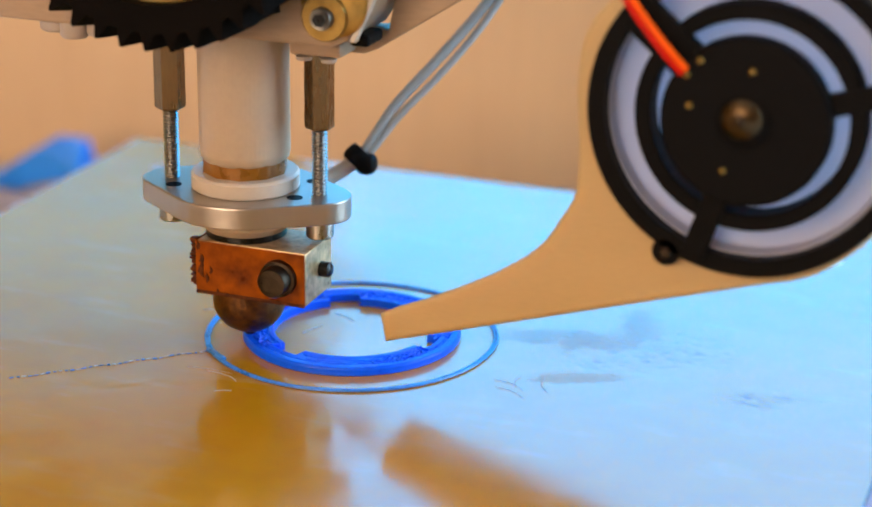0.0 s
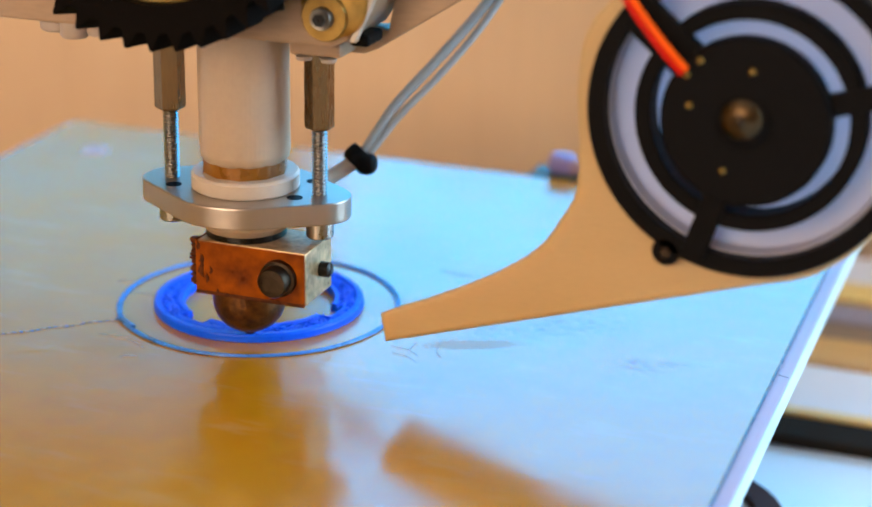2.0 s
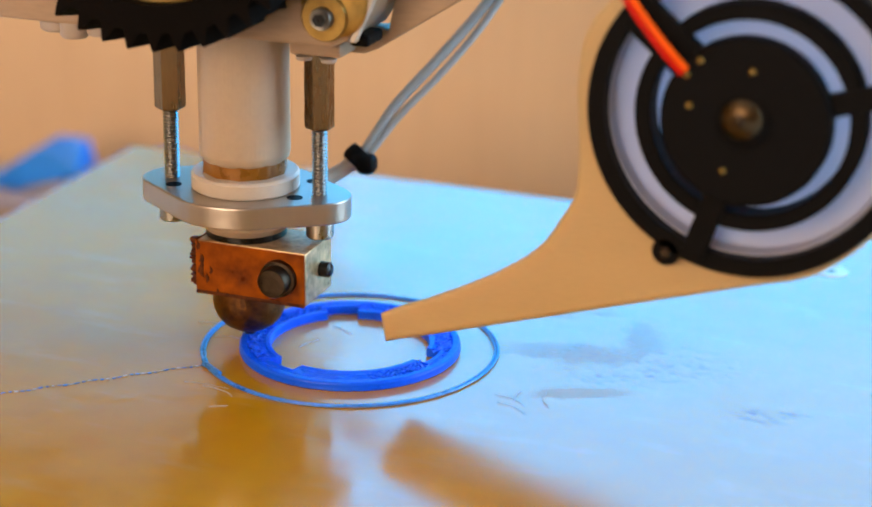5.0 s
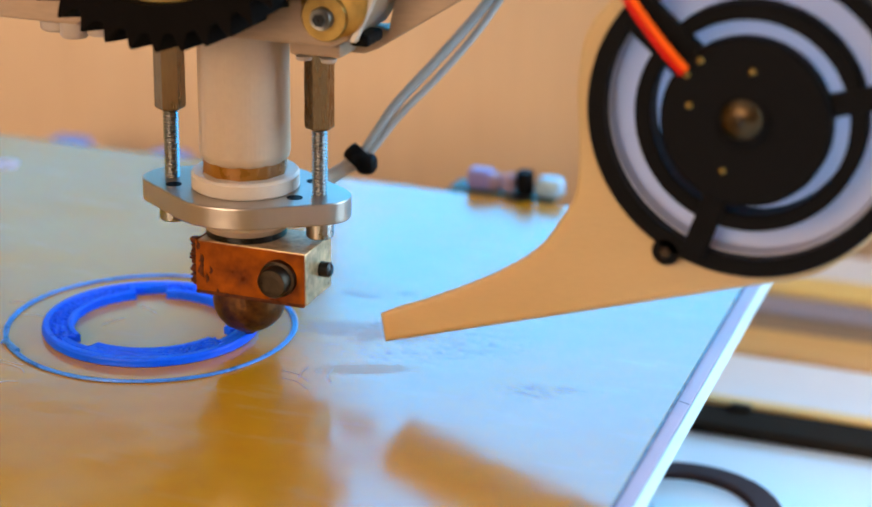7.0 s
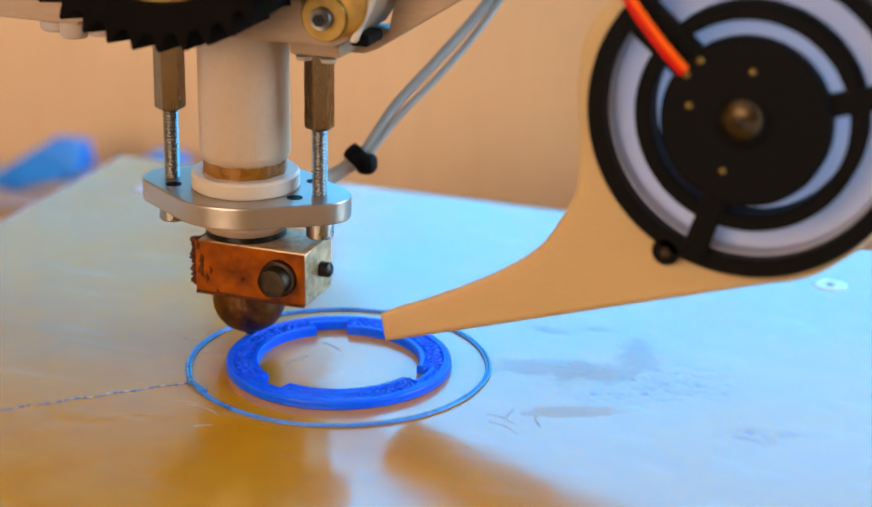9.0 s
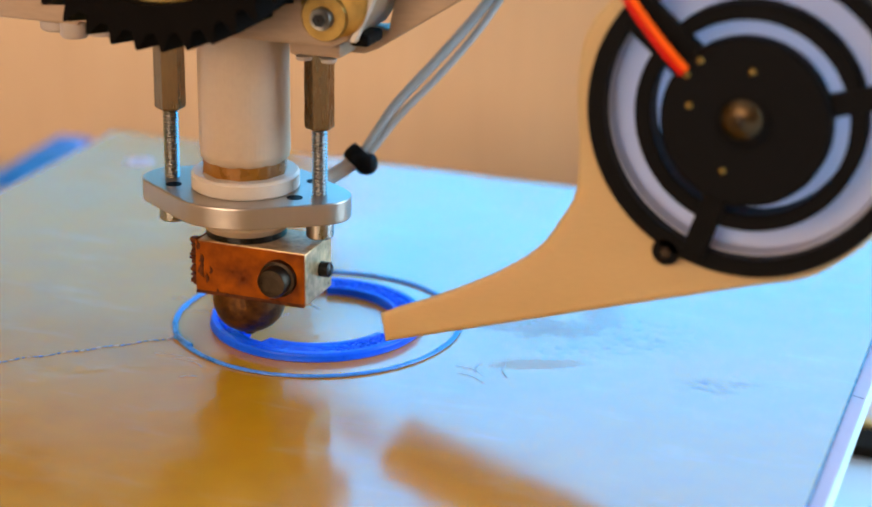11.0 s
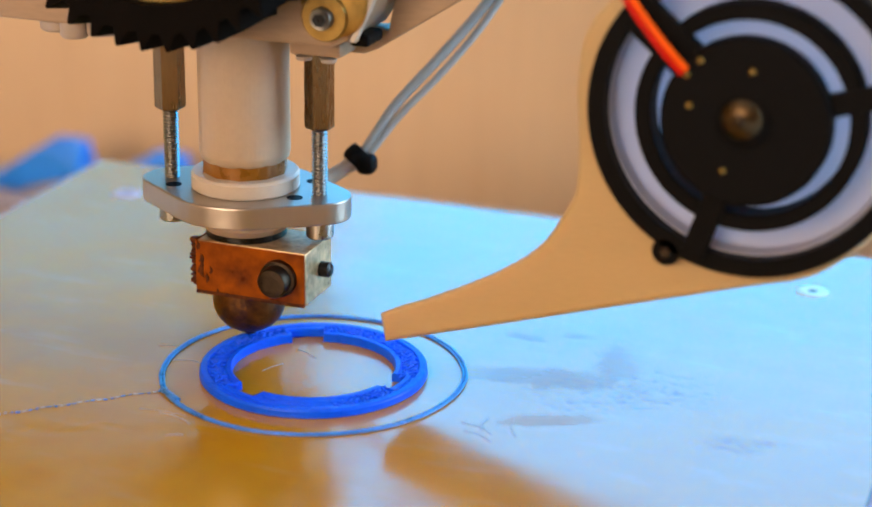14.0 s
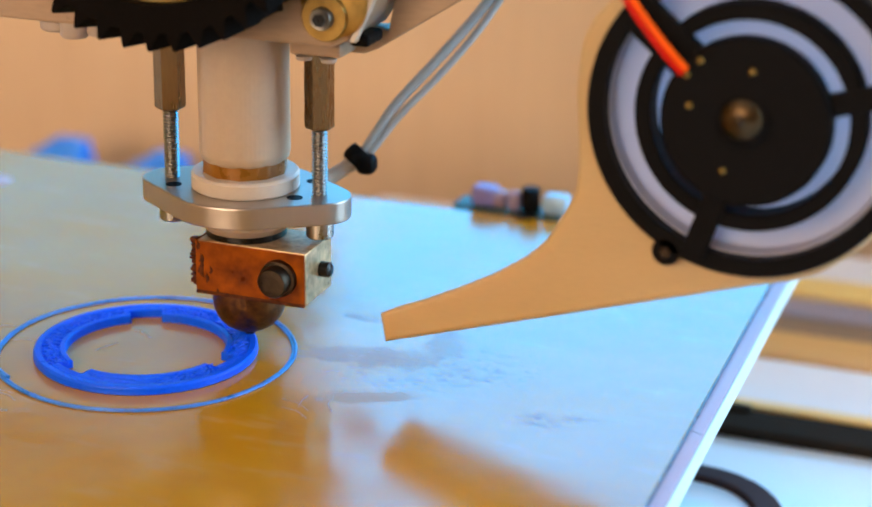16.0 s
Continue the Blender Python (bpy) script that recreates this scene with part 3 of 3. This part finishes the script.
def connector_board():
    ob = thing("connector_board", "small dark board with connectors at the bed's edge", "circuit board")
    part("board", box(14.0, 38.5, 83.6, 91, -0.9, 0.3, 0.2), PCB, ob, "dark green board")
    part("socket", box(17.8, 23.4, 84.2, 89, 0.3, 4.7, 0.9), LILAC, ob, "lilac connector")
    part("resistor", box(21.4, 25.6, 84.6, 88, 0.3, 4.0, 0.8), PINK, ob, "pinkish block")
    part("terminal", box(26.2, 29.2, 84, 87, 0.3, 4.6, 1.0), PINK, ob, "pale terminal")
    part("capacitor", lathe([(0, 5.6), (1.8, 5.6), (2.1, 5.2), (2.1, 0.3), (0, 0.3)], 24, (31.4, 85.8, 0)), BLACK, ob, "black capacitor")
    part("plug", box(34.0, 40.2, 84, 89, 0.3, 4.6, 1.2), CLEAR, ob, "pale clear plug")
    # dark plate imitates the capacitor's reflection in the glossy bed
    part("lug", prism([(29.8, 79.5), (33.0, 79.8), (33.4, 83.4), (29.4, 83.4)], 0.02, 0.5, "z", 0.15), DARK_STEEL, ob, "dark flat piece in place of the capacitor reflection")
    return ride(ob)


# ---- hot end ----
def thread(x, y, z0, z1, r=1.45):
    prof = [(0, z0)]
    z = z0
    while z < z1:
        prof += [(r, z), (r - 0.36, z + 0.3)]
        z += 0.6
    return lathe(prof + [(0, z1)], 20, (x, y, 0))


def hex_post(x, y, z0, z1, r=3.1, turn=28):
    pts = [(x + r * math.cos(radians(60 * k + turn)), y + r * math.sin(radians(60 * k + turn))) for k in range(6)]
    return prism(pts, z0, z1, "z", 0.35)


def hot_end():
    he = thing("hot_end", "extruder hot end with white insulator, aluminium flange and amber taped block", "hot end", at=(0, 0, 0))
    part("insulator", lathe([(0, 35.2), (7.3, 35.2), (7.9, 35.8), (8.1, 36.8), (8.1, 62), (0, 62)], 64), PTFE, he, "white plastic insulator tube")
    part("band", lathe([(7.5, 31.5), (7.65, 32.5), (7.55, 34), (7.6, 35.6), (6, 35.6), (6, 31.5), (7.5, 31.5)], 10), BAND, he, "amber tape band")
    part("collar", lathe([(0, 30), (9.4, 30), (9.7, 30.3), (9.7, 32.6), (9.3, 33), (0, 33)], 64), COLLAR, he, "white collar washer")
    # flange: long diamond with round ends
    out = []
    for cx, a0, a1 in ((14.2, -53.7, 53.7), (0, 53.7, 126.3), (-14.2, 126.3, 233.7), (0, 233.7, 306.3)):
        r = 5.8 if cx else 13.9
        out += arc(cx, 0, r, a0, a1, 32)
    flange = part("flange", prism(out, 26, 30, "z", 0.3), ALU, he, "brushed aluminium flange plate")
    for x, y in ((-12.0, -4.6), (11.1, -3.4), (10.4, 6.8)):
        part("hole", lathe([(0, 30.03), (1.45, 30.03), (1.45, 29.9)], 24, (x, y, 0)), BLACK, flange, "dark drilled hole")
    part("lower_collar", lathe([(0, 26), (8.4, 26), (8.4, 23.6), (7.2, 22.2), (0, 22.2)], 64), PTFE, he, "white lower collar")
    for x, y, z, r in ((-14.35, -0.6, 42.9, 2.78), (14.3, 0.3, 42.1, 2.62)):
        part("threaded_rod", thread(x, y, 22, z + 1), STEEL, he, "threaded steel rod")
        part("standoff", hex_post(x, y, z, 59, r), NICKEL, he, "hexagonal metal standoff")
        part("bolt_head", lathe([(0, 22.4), (1.3, 22.4), (1.3, 22.0), (2.2, 22.0), (2.5, 22.3), (2.5, 26), (0, 26)], 32, (x, y, 0)), STEEL, he, "round steel bolt head")
    block = part("heater_block", box(-6.2, 14.8, -7.4, 4.3, 11.4, 21.2, 0.25), BLOCK, he, "worn metal heater block")
    part("tape", box(-6.45, 14.7, -7.75, -7.4, 11.2, 21.1, 0.15), KAPTON, block, "amber heat tape with scorched edges")
    part("tape", box(-6.55, -6.2, -7.6, 3.5, 11.3, 21.3, 0.15), KAPTON, block, "amber heat tape")
    # torn edge of the tape
    rnd = random.Random(3)
    bm = bmesh.new()
    for k in range(16):
        z = 12.5 + k * 0.55
        w = rnd.uniform(0.5, 1.3)
        box(-6.6 - w, -6.3, -7.7 + rnd.uniform(0, 0.8), -6.6 + rnd.uniform(0, 0.8), z, z + rnd.uniform(0.3, 0.9), 0.1, 1, bm=bm)
    part("torn_edge", bm, CHAR, block, "dark scorched torn tape edge")
    for cx, cz, r in ((-5.4, 15.6, 1.3), (-4.2, 14.4, 0.9), (-5.2, 17.6, 1.0), (-3.4, 15.8, 0.7), (-5.8, 20.2, 0.9), (-2.2, 11.9, 0.6)):
        pts = [(cx + 0.5 * r * rnd.uniform(0.4, 1.2) * math.cos(k * 0.7), cz + 1.2 * r * rnd.uniform(0.4, 1.3) * math.sin(k * 0.7)) for k in range(9)]
        part("scorch_flake", prism(pts, -7.9, -7.76, "y"), CHAR, block, "dark scorched flake")
    part("tape_strip", box(-6.4, 14.6, -7.95, -7.7, 11.25, 11.9, 0.1), CHAR, block, "dark strip along the lower tape edge")
    # black paints in the shadow between lower collar and block
    part("collar_shade", lathe([(0, 22.5), (7.3, 22.5), (7.3, 21.2), (0, 21.2)], 32), BLACK_OXIDE, block, "neck coloured black for the shadow under the collar")
    bolt = part("heater_bolt", lathe([(0, -11.4), (1.6, -11.4), (2.5, -11.3), (2.75, -10.9), (2.75, -8.9), (3.3, -8.8), (3.4, -7.75), (0, -7.75)], 36, (9.9, 0, 16.3), "y"), DARK_STEEL, block, "dark round bolt head")
    part("recess", lathe([(0, -11.45), (1.5, -11.45), (1.5, -11.38)], 24, (9.9, 0, 16.3), "y"), DARK_STEEL, bolt, "worn dark centre")
    part("set_screw", lathe([(0, 16.9), (0.9, 16.9), (1.4, 16.5), (1.4, 14.8), (0, 14.8)], 20, (0, -0.6, 16.3), "x"), BLACK_OXIDE, block, "small black set screw")
    part("nozzle", lathe([(0, 11.4), (6.6, 11.4), (6.7, 8.6), (6.5, 7.0), (5.8, 5.3), (4.6, 3.9), (3.0, 2.9), (1.5, 2.5), (0.9, 1.65), (0, 1.65)], 48, (0.35, 0, 0)), BRASS, he, "scorched brass dome nozzle")
    return he


# ---- extruder body over the hot end ----
def extruder():
    ex = thing("extruder", "beige extruder body with large black drive gear", "extruder")
    body = [(-30, 59), (20, 59), (23.5, 60.5), (26, 64.5), (29, 72), (33, 100), (-30, 100)]
    part("body", prism(body, -9, 9, "y", 0.6), BEIGE, ex, "brown beige printed body")
    part("edge_strip", prism([(23.9, 60.6), (24.9, 60.4), (30.2, 72), (34, 100), (33.1, 100), (29.1, 72)], -9.4, -7.6, "y", 0.2), COLLAR, ex, "white edge strip")
    part("arm", prism([(16, 55.4), (21.5, 55.4), (24, 56.5), (60, 80), (60, 100), (33, 100), (26, 60), (16, 58.9)], 3, 10, "y", 0.5), BEIGE, ex, "beige bracket arm")
    part("clip", box(22.6, 26.0, -6.0, 1, 58.9, 61.0, 0.6), BLACK, ex, "black clip")
    part("spacer", box(10.6, 20.2, -4.2, 4.5, 56.0, 58.9, 0.6), BEIGE, ex, "beige spacer block")
    for x in (13, 17.5):
        part("nut", lathe([(0, 55.0), (1.3, 55.0), (1.5, 55.7), (0, 55.7)], 12, (x, -3.0, 0)), OFFWHITE, ex)
    part("side_block", lathe([(0, 55.0), (2.9, 55.0), (3.35, 55.5), (3.4, 57.6), (0, 57.6)], 32, (-36.7, 0, 0)), OFFWHITE, ex, "off white round spacer")
    part("side_lug", prism([(-46, 57.3), (-30, 57.3), (-28, 60), (-28, 66), (-46, 66)], -5, 5, "y", 0.6), BEIGE, ex, "beige lug over the spacers")
    part("side_nut", lathe([(0, 54.4), (2.2, 54.4), (2.6, 54.9), (2.6, 58), (0, 58)], 32, (-32.3, -2, 0)), OFFWHITE, ex)
    part("rear_nut", lathe([(0, 55.2), (2.6, 55.2), (2.8, 55.6), (2.8, 59), (0, 59)], 32, (-27.2, -1, 0)), OFFWHITE, ex)
    part("cover_disc", lathe([(0, -9.7), (5.6, -9.7), (6.0, -9.4), (6.0, -9), (0, -9)], 48, (21.3, 0, 67.0), "y"), WASHER, ex, "brassy cover disc")
    washer = part("washer", lathe([(0, -10.3), (3.9, -10.3), (4.2, -9.9), (4.2, -9), (0, -9)], 40, (19.7, 0, 64.4), "y"), WASHER, ex, "brassy washer")
    bolt = part("bolt", lathe([(0, -12.0), (0.9, -12.0), (1.0, -11.6), (1.4, -11.6), (1.8, -11.7), (1.95, -11.4), (1.95, -10), (0, -10)], 32, (19.7, 0, 64.4), "y"), ZINC, ex, "grey steel hex bolt")
    part("socket", lathe([(0, -12.36), (1.2, -12.36), (1.2, -12.2)], 6, (19.7, 0, 64.4), "y"), BLACK_OXIDE, bolt)
    gear = part("drive_gear", gear_mesh(), GEAR, ex, "black toothed drive gear")
    part("gear_web", lathe([(0, -1), (24.5, -1), (26, -2.5), (26, 1.5), (0, 1.5)], 64, (0, 0, 0), "y"), WEB, gear, "amber toned gear web")
    gear.location = [v * MM for v in GEAR_AT]
    return ex, gear


GEAR_AT = (-5.9, -20.0, 92.4)
TEETH = 44


def gear_mesh():
    bm = bmesh.new()
    prof = []
    for k in range(TEETH):
        a = 360 / TEETH * k
        for da, r in ((0.0, 29.9), (1.5, 32.8), (2.2, 33.0), (5.2, 30.1), (6.8, 29.9)):
            prof.append((r, radians(a + da - 90)))
    levels = ((-4.5, 0.0), (2.5, 4.0), (9.5, 0.0))
    rings = []
    for y, twist in levels:
        rings.append([bm.verts.new((r * math.cos(a + radians(twist)), y, r * math.sin(a + radians(twist)))) for r, a in prof])
    inner = [[bm.verts.new((25.2 * math.cos(a), y, 25.2 * math.sin(a))) for r, a in prof] for y in (-4.5, 9.5)]
    n = len(prof)
    for k in range(n):
        j = (k + 1) % n
        for a, b in ((rings[0], rings[1]), (rings[1], rings[2]), (inner[0], rings[0]), (rings[2], inner[1]), (inner[1], inner[0])):
            bm.faces.new((a[k], a[j], b[j], b[k]))
    return bm


# ---- part cooling fan with its duct ----
FY = -14.0
FC = (92.9, 56.9)


def cooling_fan():
    fan = thing("cooling_fan", "round black blower fan in a cream printed duct", "fan")
    # duct: the round housing runs out into a narrowing snout
    outer = [(31.3, 15.0), (32.3, 9.7), (62.7, 19), (92.8, 28.2), (102.3, 31), (107.2, 34), (112.6, 39.3), (118.5, 50), (119.5, 62), (114.5, 74), (104, 82.5), (92, 85), (80, 82), (70.3, 73.2), (65.9, 67.3), (64.6, 58.7), (65.2, 49.2), (65, 40.9), (62.6, 36), (58.7, 30.4), (51.1, 24.9), (41, 19.6), (35, 16.9)]
    path = [Vector((x, 0, z)) for x, z in outer]
    fine = [(p.x, p.z) for p in spline(path[2:] + [path[0]], 4)]
    outline = [outer[0], outer[1]] + fine[:-1]
    # the snout's roof falls away towards the back
    rear = [(x, z - 3.4) if x < 64 and z > 9.9 + 0.31 * (x - 32.3) + 2.0 else (x, z) for x, z in outline]
    part("duct", holed(outline, FC, 23.0, FY, FY + 13, 72, rear), CREAM, fan, "cream coloured printed duct")
    c = (FC[0], 0, FC[1])
    part("inner_wall", lathe([(0, FY + 12.5), (22.9, FY + 12.5), (22.9, FY - 0.5), (22.5, FY - 0.5), (22.2, FY + 2.4), (21.4, FY + 3.0), (0, FY + 3.0)], 72, c, "y"), SHROUD, fan, "white inner housing")
    part("outer_ring", lathe([(22.7, FY - 3.0), (25.2, FY - 3.0), (25.6, FY - 2.6), (25.6, FY + 0.6), (22.7, FY + 0.6), (22.7, FY - 3.0)], 96, c, "y"), BLACK, fan, "black outer fan ring")
    part("middle_ring", lathe([(15.35, FY - 3.0), (15.5, FY - 3.2), (17.75, FY - 3.2), (17.9, FY - 3.0), (17.9, FY + 1.2), (15.35, FY + 1.2), (15.35, FY - 3.0)], 80, c, "y"), BLACK, fan, "black middle guard ring")
    hub = part("hub", lathe([(0, FY - 5.6), (3.9, FY - 5.6), (4.1, FY - 5.45), (4.3, FY - 5.6), (12.7, FY - 5.6), (13.2, FY - 5.2), (13.2, FY - 2.4), (0, FY - 2.4)], 72, (FC[0] - 0.1, 0, FC[1] - 0.1), "y"), BLACK, fan, "black motor hub")
    bearing = part("bearing", lathe([(0, FY - 7.0), (1.0, FY - 6.95), (2.0, FY - 6.6), (2.8, FY - 6.1), (3.2, FY - 5.6), (0, FY - 5.6)], 36, (FC[0] - 0.6, 0, FC[1] + 0.5), "y"), POLISHED, hub, "shiny brass shaft bearing")
    part("shaft", lathe([(0, FY - 7.5), (0.7, FY - 7.4), (1.0, FY - 7.1), (1.0, FY - 6.8), (0, FY - 6.8)], 28, (FC[0] - 0.6, 0, FC[1] + 0.7), "y"), DARK_STEEL, bearing, "dull steel shaft end")
    for dx, dz in ((-7.4, 9.0), (0.6, 8.1), (-8.75, 1.9), (-3.0, -7.85), (-9.4, 6.6)):
        part("solder_joint", lathe([(0, FY - 6.1), (0.4, FY - 5.9), (0.6, FY - 5.6), (0, FY - 5.6)], 16, (FC[0] + dx, 0, FC[1] + dz), "y"), SOLDER, hub, "small solder joint")
    for ang, w in ((140, 3.1), (252, 1.9), (15.8, 1.75)):
        d = Vector((math.cos(radians(ang)), 0, math.sin(radians(ang))))
        n = Vector((-d.z, 0, d.x))
        pts = [Vector(c) + d * 9 + n * w, Vector(c) + d * 9 - n * w, Vector(c) + d * 24 - n * w, Vector(c) + d * 24 + n * w]
        part("spoke", prism([(p.x, p.z) for p in pts], FY - 3.9, FY - 1.7, "y", 0.2), BLACK, fan, "black fan spoke")
    boss = part("boss", lathe([(0, FY - 3), (2.1, FY - 3), (2.3, FY - 2.6), (2.3, FY + 0.8), (0, FY + 0.8)], 28, (81.1, 0, 33.8), "y"), BLACK, fan, "black screw boss")
    part("screw", lathe([(0, FY - 3.5), (0.7, FY - 3.4), (1.0, FY - 3)], 20, (81.1, 0, 33.8), "y"), DARK_STEEL, boss, "small steel screw")
    w0, w1 = Vector((83.3, FY - 6.3, 64.1)), Vector((74.2, FY - 5.2, 73.8))
    for k, (mat, lab) in enumerate(((RED, "red wire"), (ORANGE, "orange wire"))):
        off = Vector((0.75, 0, 0.75)) * (k * 0.98 - 0.45)
        pts = [w0 + off, w0.lerp(w1, 0.4) + off + Vector((0, -0.8, 0)), w1 + off, w1 + off + Vector((-6, 2, 8)), w1 + off + Vector((-12, 8, 22))]
        part("wire", sweep(spline(pts, 6), 0.5, 10), mat, fan, lab)
    return fan


def sensor_cable():
    cable = thing("sensor_cable", "grey twin cable with black cable tie", "cable")
    a = spline([(40, 58, 75), (29, 47.9, 56.5), (21.5, 41, 46), (14.7, 35.3, 37.2), (10.0, 30, 28.5), (5.4, 27.3, 25.1), (2, 22, 23.5), (-2, 12, 22.6)], 6)
    b = [q + Vector((0.9, 0.4, -1.1)) * math.sin(math.pi * min(1, max(0, (q.z - 28) / 36))) for q in a]
    part("wire", sweep(a, 1.0, 10), WIRE, cable, "grey wire")
    part("wire", sweep([q + Vector((0.7, -0.4, -0.6)) for q in b], 0.7, 10), WIRE, cable, "grey wire")
    part("sleeve", sweep(spline([(9.2, 29, 27.6), (6.6, 27.6, 25.4), (3.5, 24, 23.8), (-1, 14, 22.4)], 5), 1.45, 12), OFFWHITE, cable, "off white cable sleeve")
    tie = part("cable_tie", lathe([(1.2, -1.7), (2.2, -1.7), (2.6, -0.8), (2.5, 0.9), (2.1, 1.7), (1.2, 1.7), (1.2, -1.7)], 20), BLACK, cable, "black cable tie")
    tie.matrix_local = Matrix.Translation(Vector((9.6, 29.2, 28.2)) * MM) @ Vector((4.6, 3.5, 6)).to_track_quat("Z", "Y").to_matrix().to_4x4()
    part("tie_head", box(9.9, 13.6, 26.6, 30.4, 25.3, 29.2, 1.3, 3), BLACK, cable, "black tie head")
    return cable


bracket("bracket", -160, 196, -45.5, "bright blue printed bracket behind the bed")
bracket("bracket", -131.5, 205, -49, "bright blue printed bracket beside the other one")
heated_bed()
printed_ring()
printed_skirt()
priming_line()
strands()
connector_board()
hot_end()
EXTRUDER, DRIVE = extruder()
cooling_fan()
sensor_cable()

# ---- motion: where the bed stands, in millimetres ----
BED_PATH = [
    (0.0, 24.9, 27.1), (0.5, 13.2, 34.9), (1.0, -2.0, 32.2), (1.5, -10.0, 20.9), (1.6, -0.6, 26.3), (1.7, 5.3, 33.0),
    (1.8, 8.8, 35.6), (1.9, 4.9, 35.9), (2.0, 2.4, 34.8), (2.2, -3.3, 31.6), (2.5, -8.7, 26.0), (3.0, -9.6, 10.3), (3.5, 0.0, 0.0),
    (4.0, 15.1, -1.4), (4.2, 20.5, 0.9), (4.7, 28.0, 11.8), (5.2, 25.0, 26.8), (5.7, 13.5, 34.9), (6.3, -2.6, 33.8),
    (6.5, -6.5, 30.1), (7.0, -11.3, 16.7), (7.5, -6.1, 3.9), (8.0, 7.7, -2.3), (8.5, 20.8, 1.0), (9.0, 28.3, 12.8),
    (9.2, 28.5, 18.8), (9.6, 25.2, 27.0), (10.1, 16.5, 33.8), (10.6, 13.5, 34.8), (11.0, 16.5, 30.5), (11.3, 21.1, 25.9),
    (11.4, 25.1, 25.6), (11.5, 26.1, 24.1), (11.6, 23.3, 24.0), (11.7, 21.3, 24.8), (11.8, 21.4, 24.2), (12.0, 26.0, 20.9),
    (12.2, 24.2, 20.2), (12.5, 27.7, 17.5), (13.0, 28.0, 14.3), (13.5, 26.5, 11.2), (14.0, 25.6, 7.8), (14.5, 22.5, 4.1),
    (15.0, 16.2, -1.0), (15.5, 6.1, -0.2), (16.0, -6.3, 5.3),
]


# teeth that the drive gear has passed, by time
GEAR_TURNS = [(0.0, 0.0), (1.0, 1.04), (2.0, 1.8), (3.0, 2.76), (4.0, 3.74), (5.2, 4.9), (6.5, 6.15), (7.5, 7.04), (8.5, 8.02), (10.0, 9.42), (11.5, 10.82), (13.0, 12.22), (14.5, 13.6), (16.0, 14.87)]


def motions():
    for ob in RIDERS:
        walk(ob, [(t, pose(x * MM, y * MM, 0)) for t, x, y in BED_PATH])
    x, y, z = GEAR_AT
    walk(DRIVE, [(t, pose(x * MM, y * MM, z * MM, 0, 360 / TEETH * n - 6.2, 0)) for t, n in GEAR_TURNS])


motions()
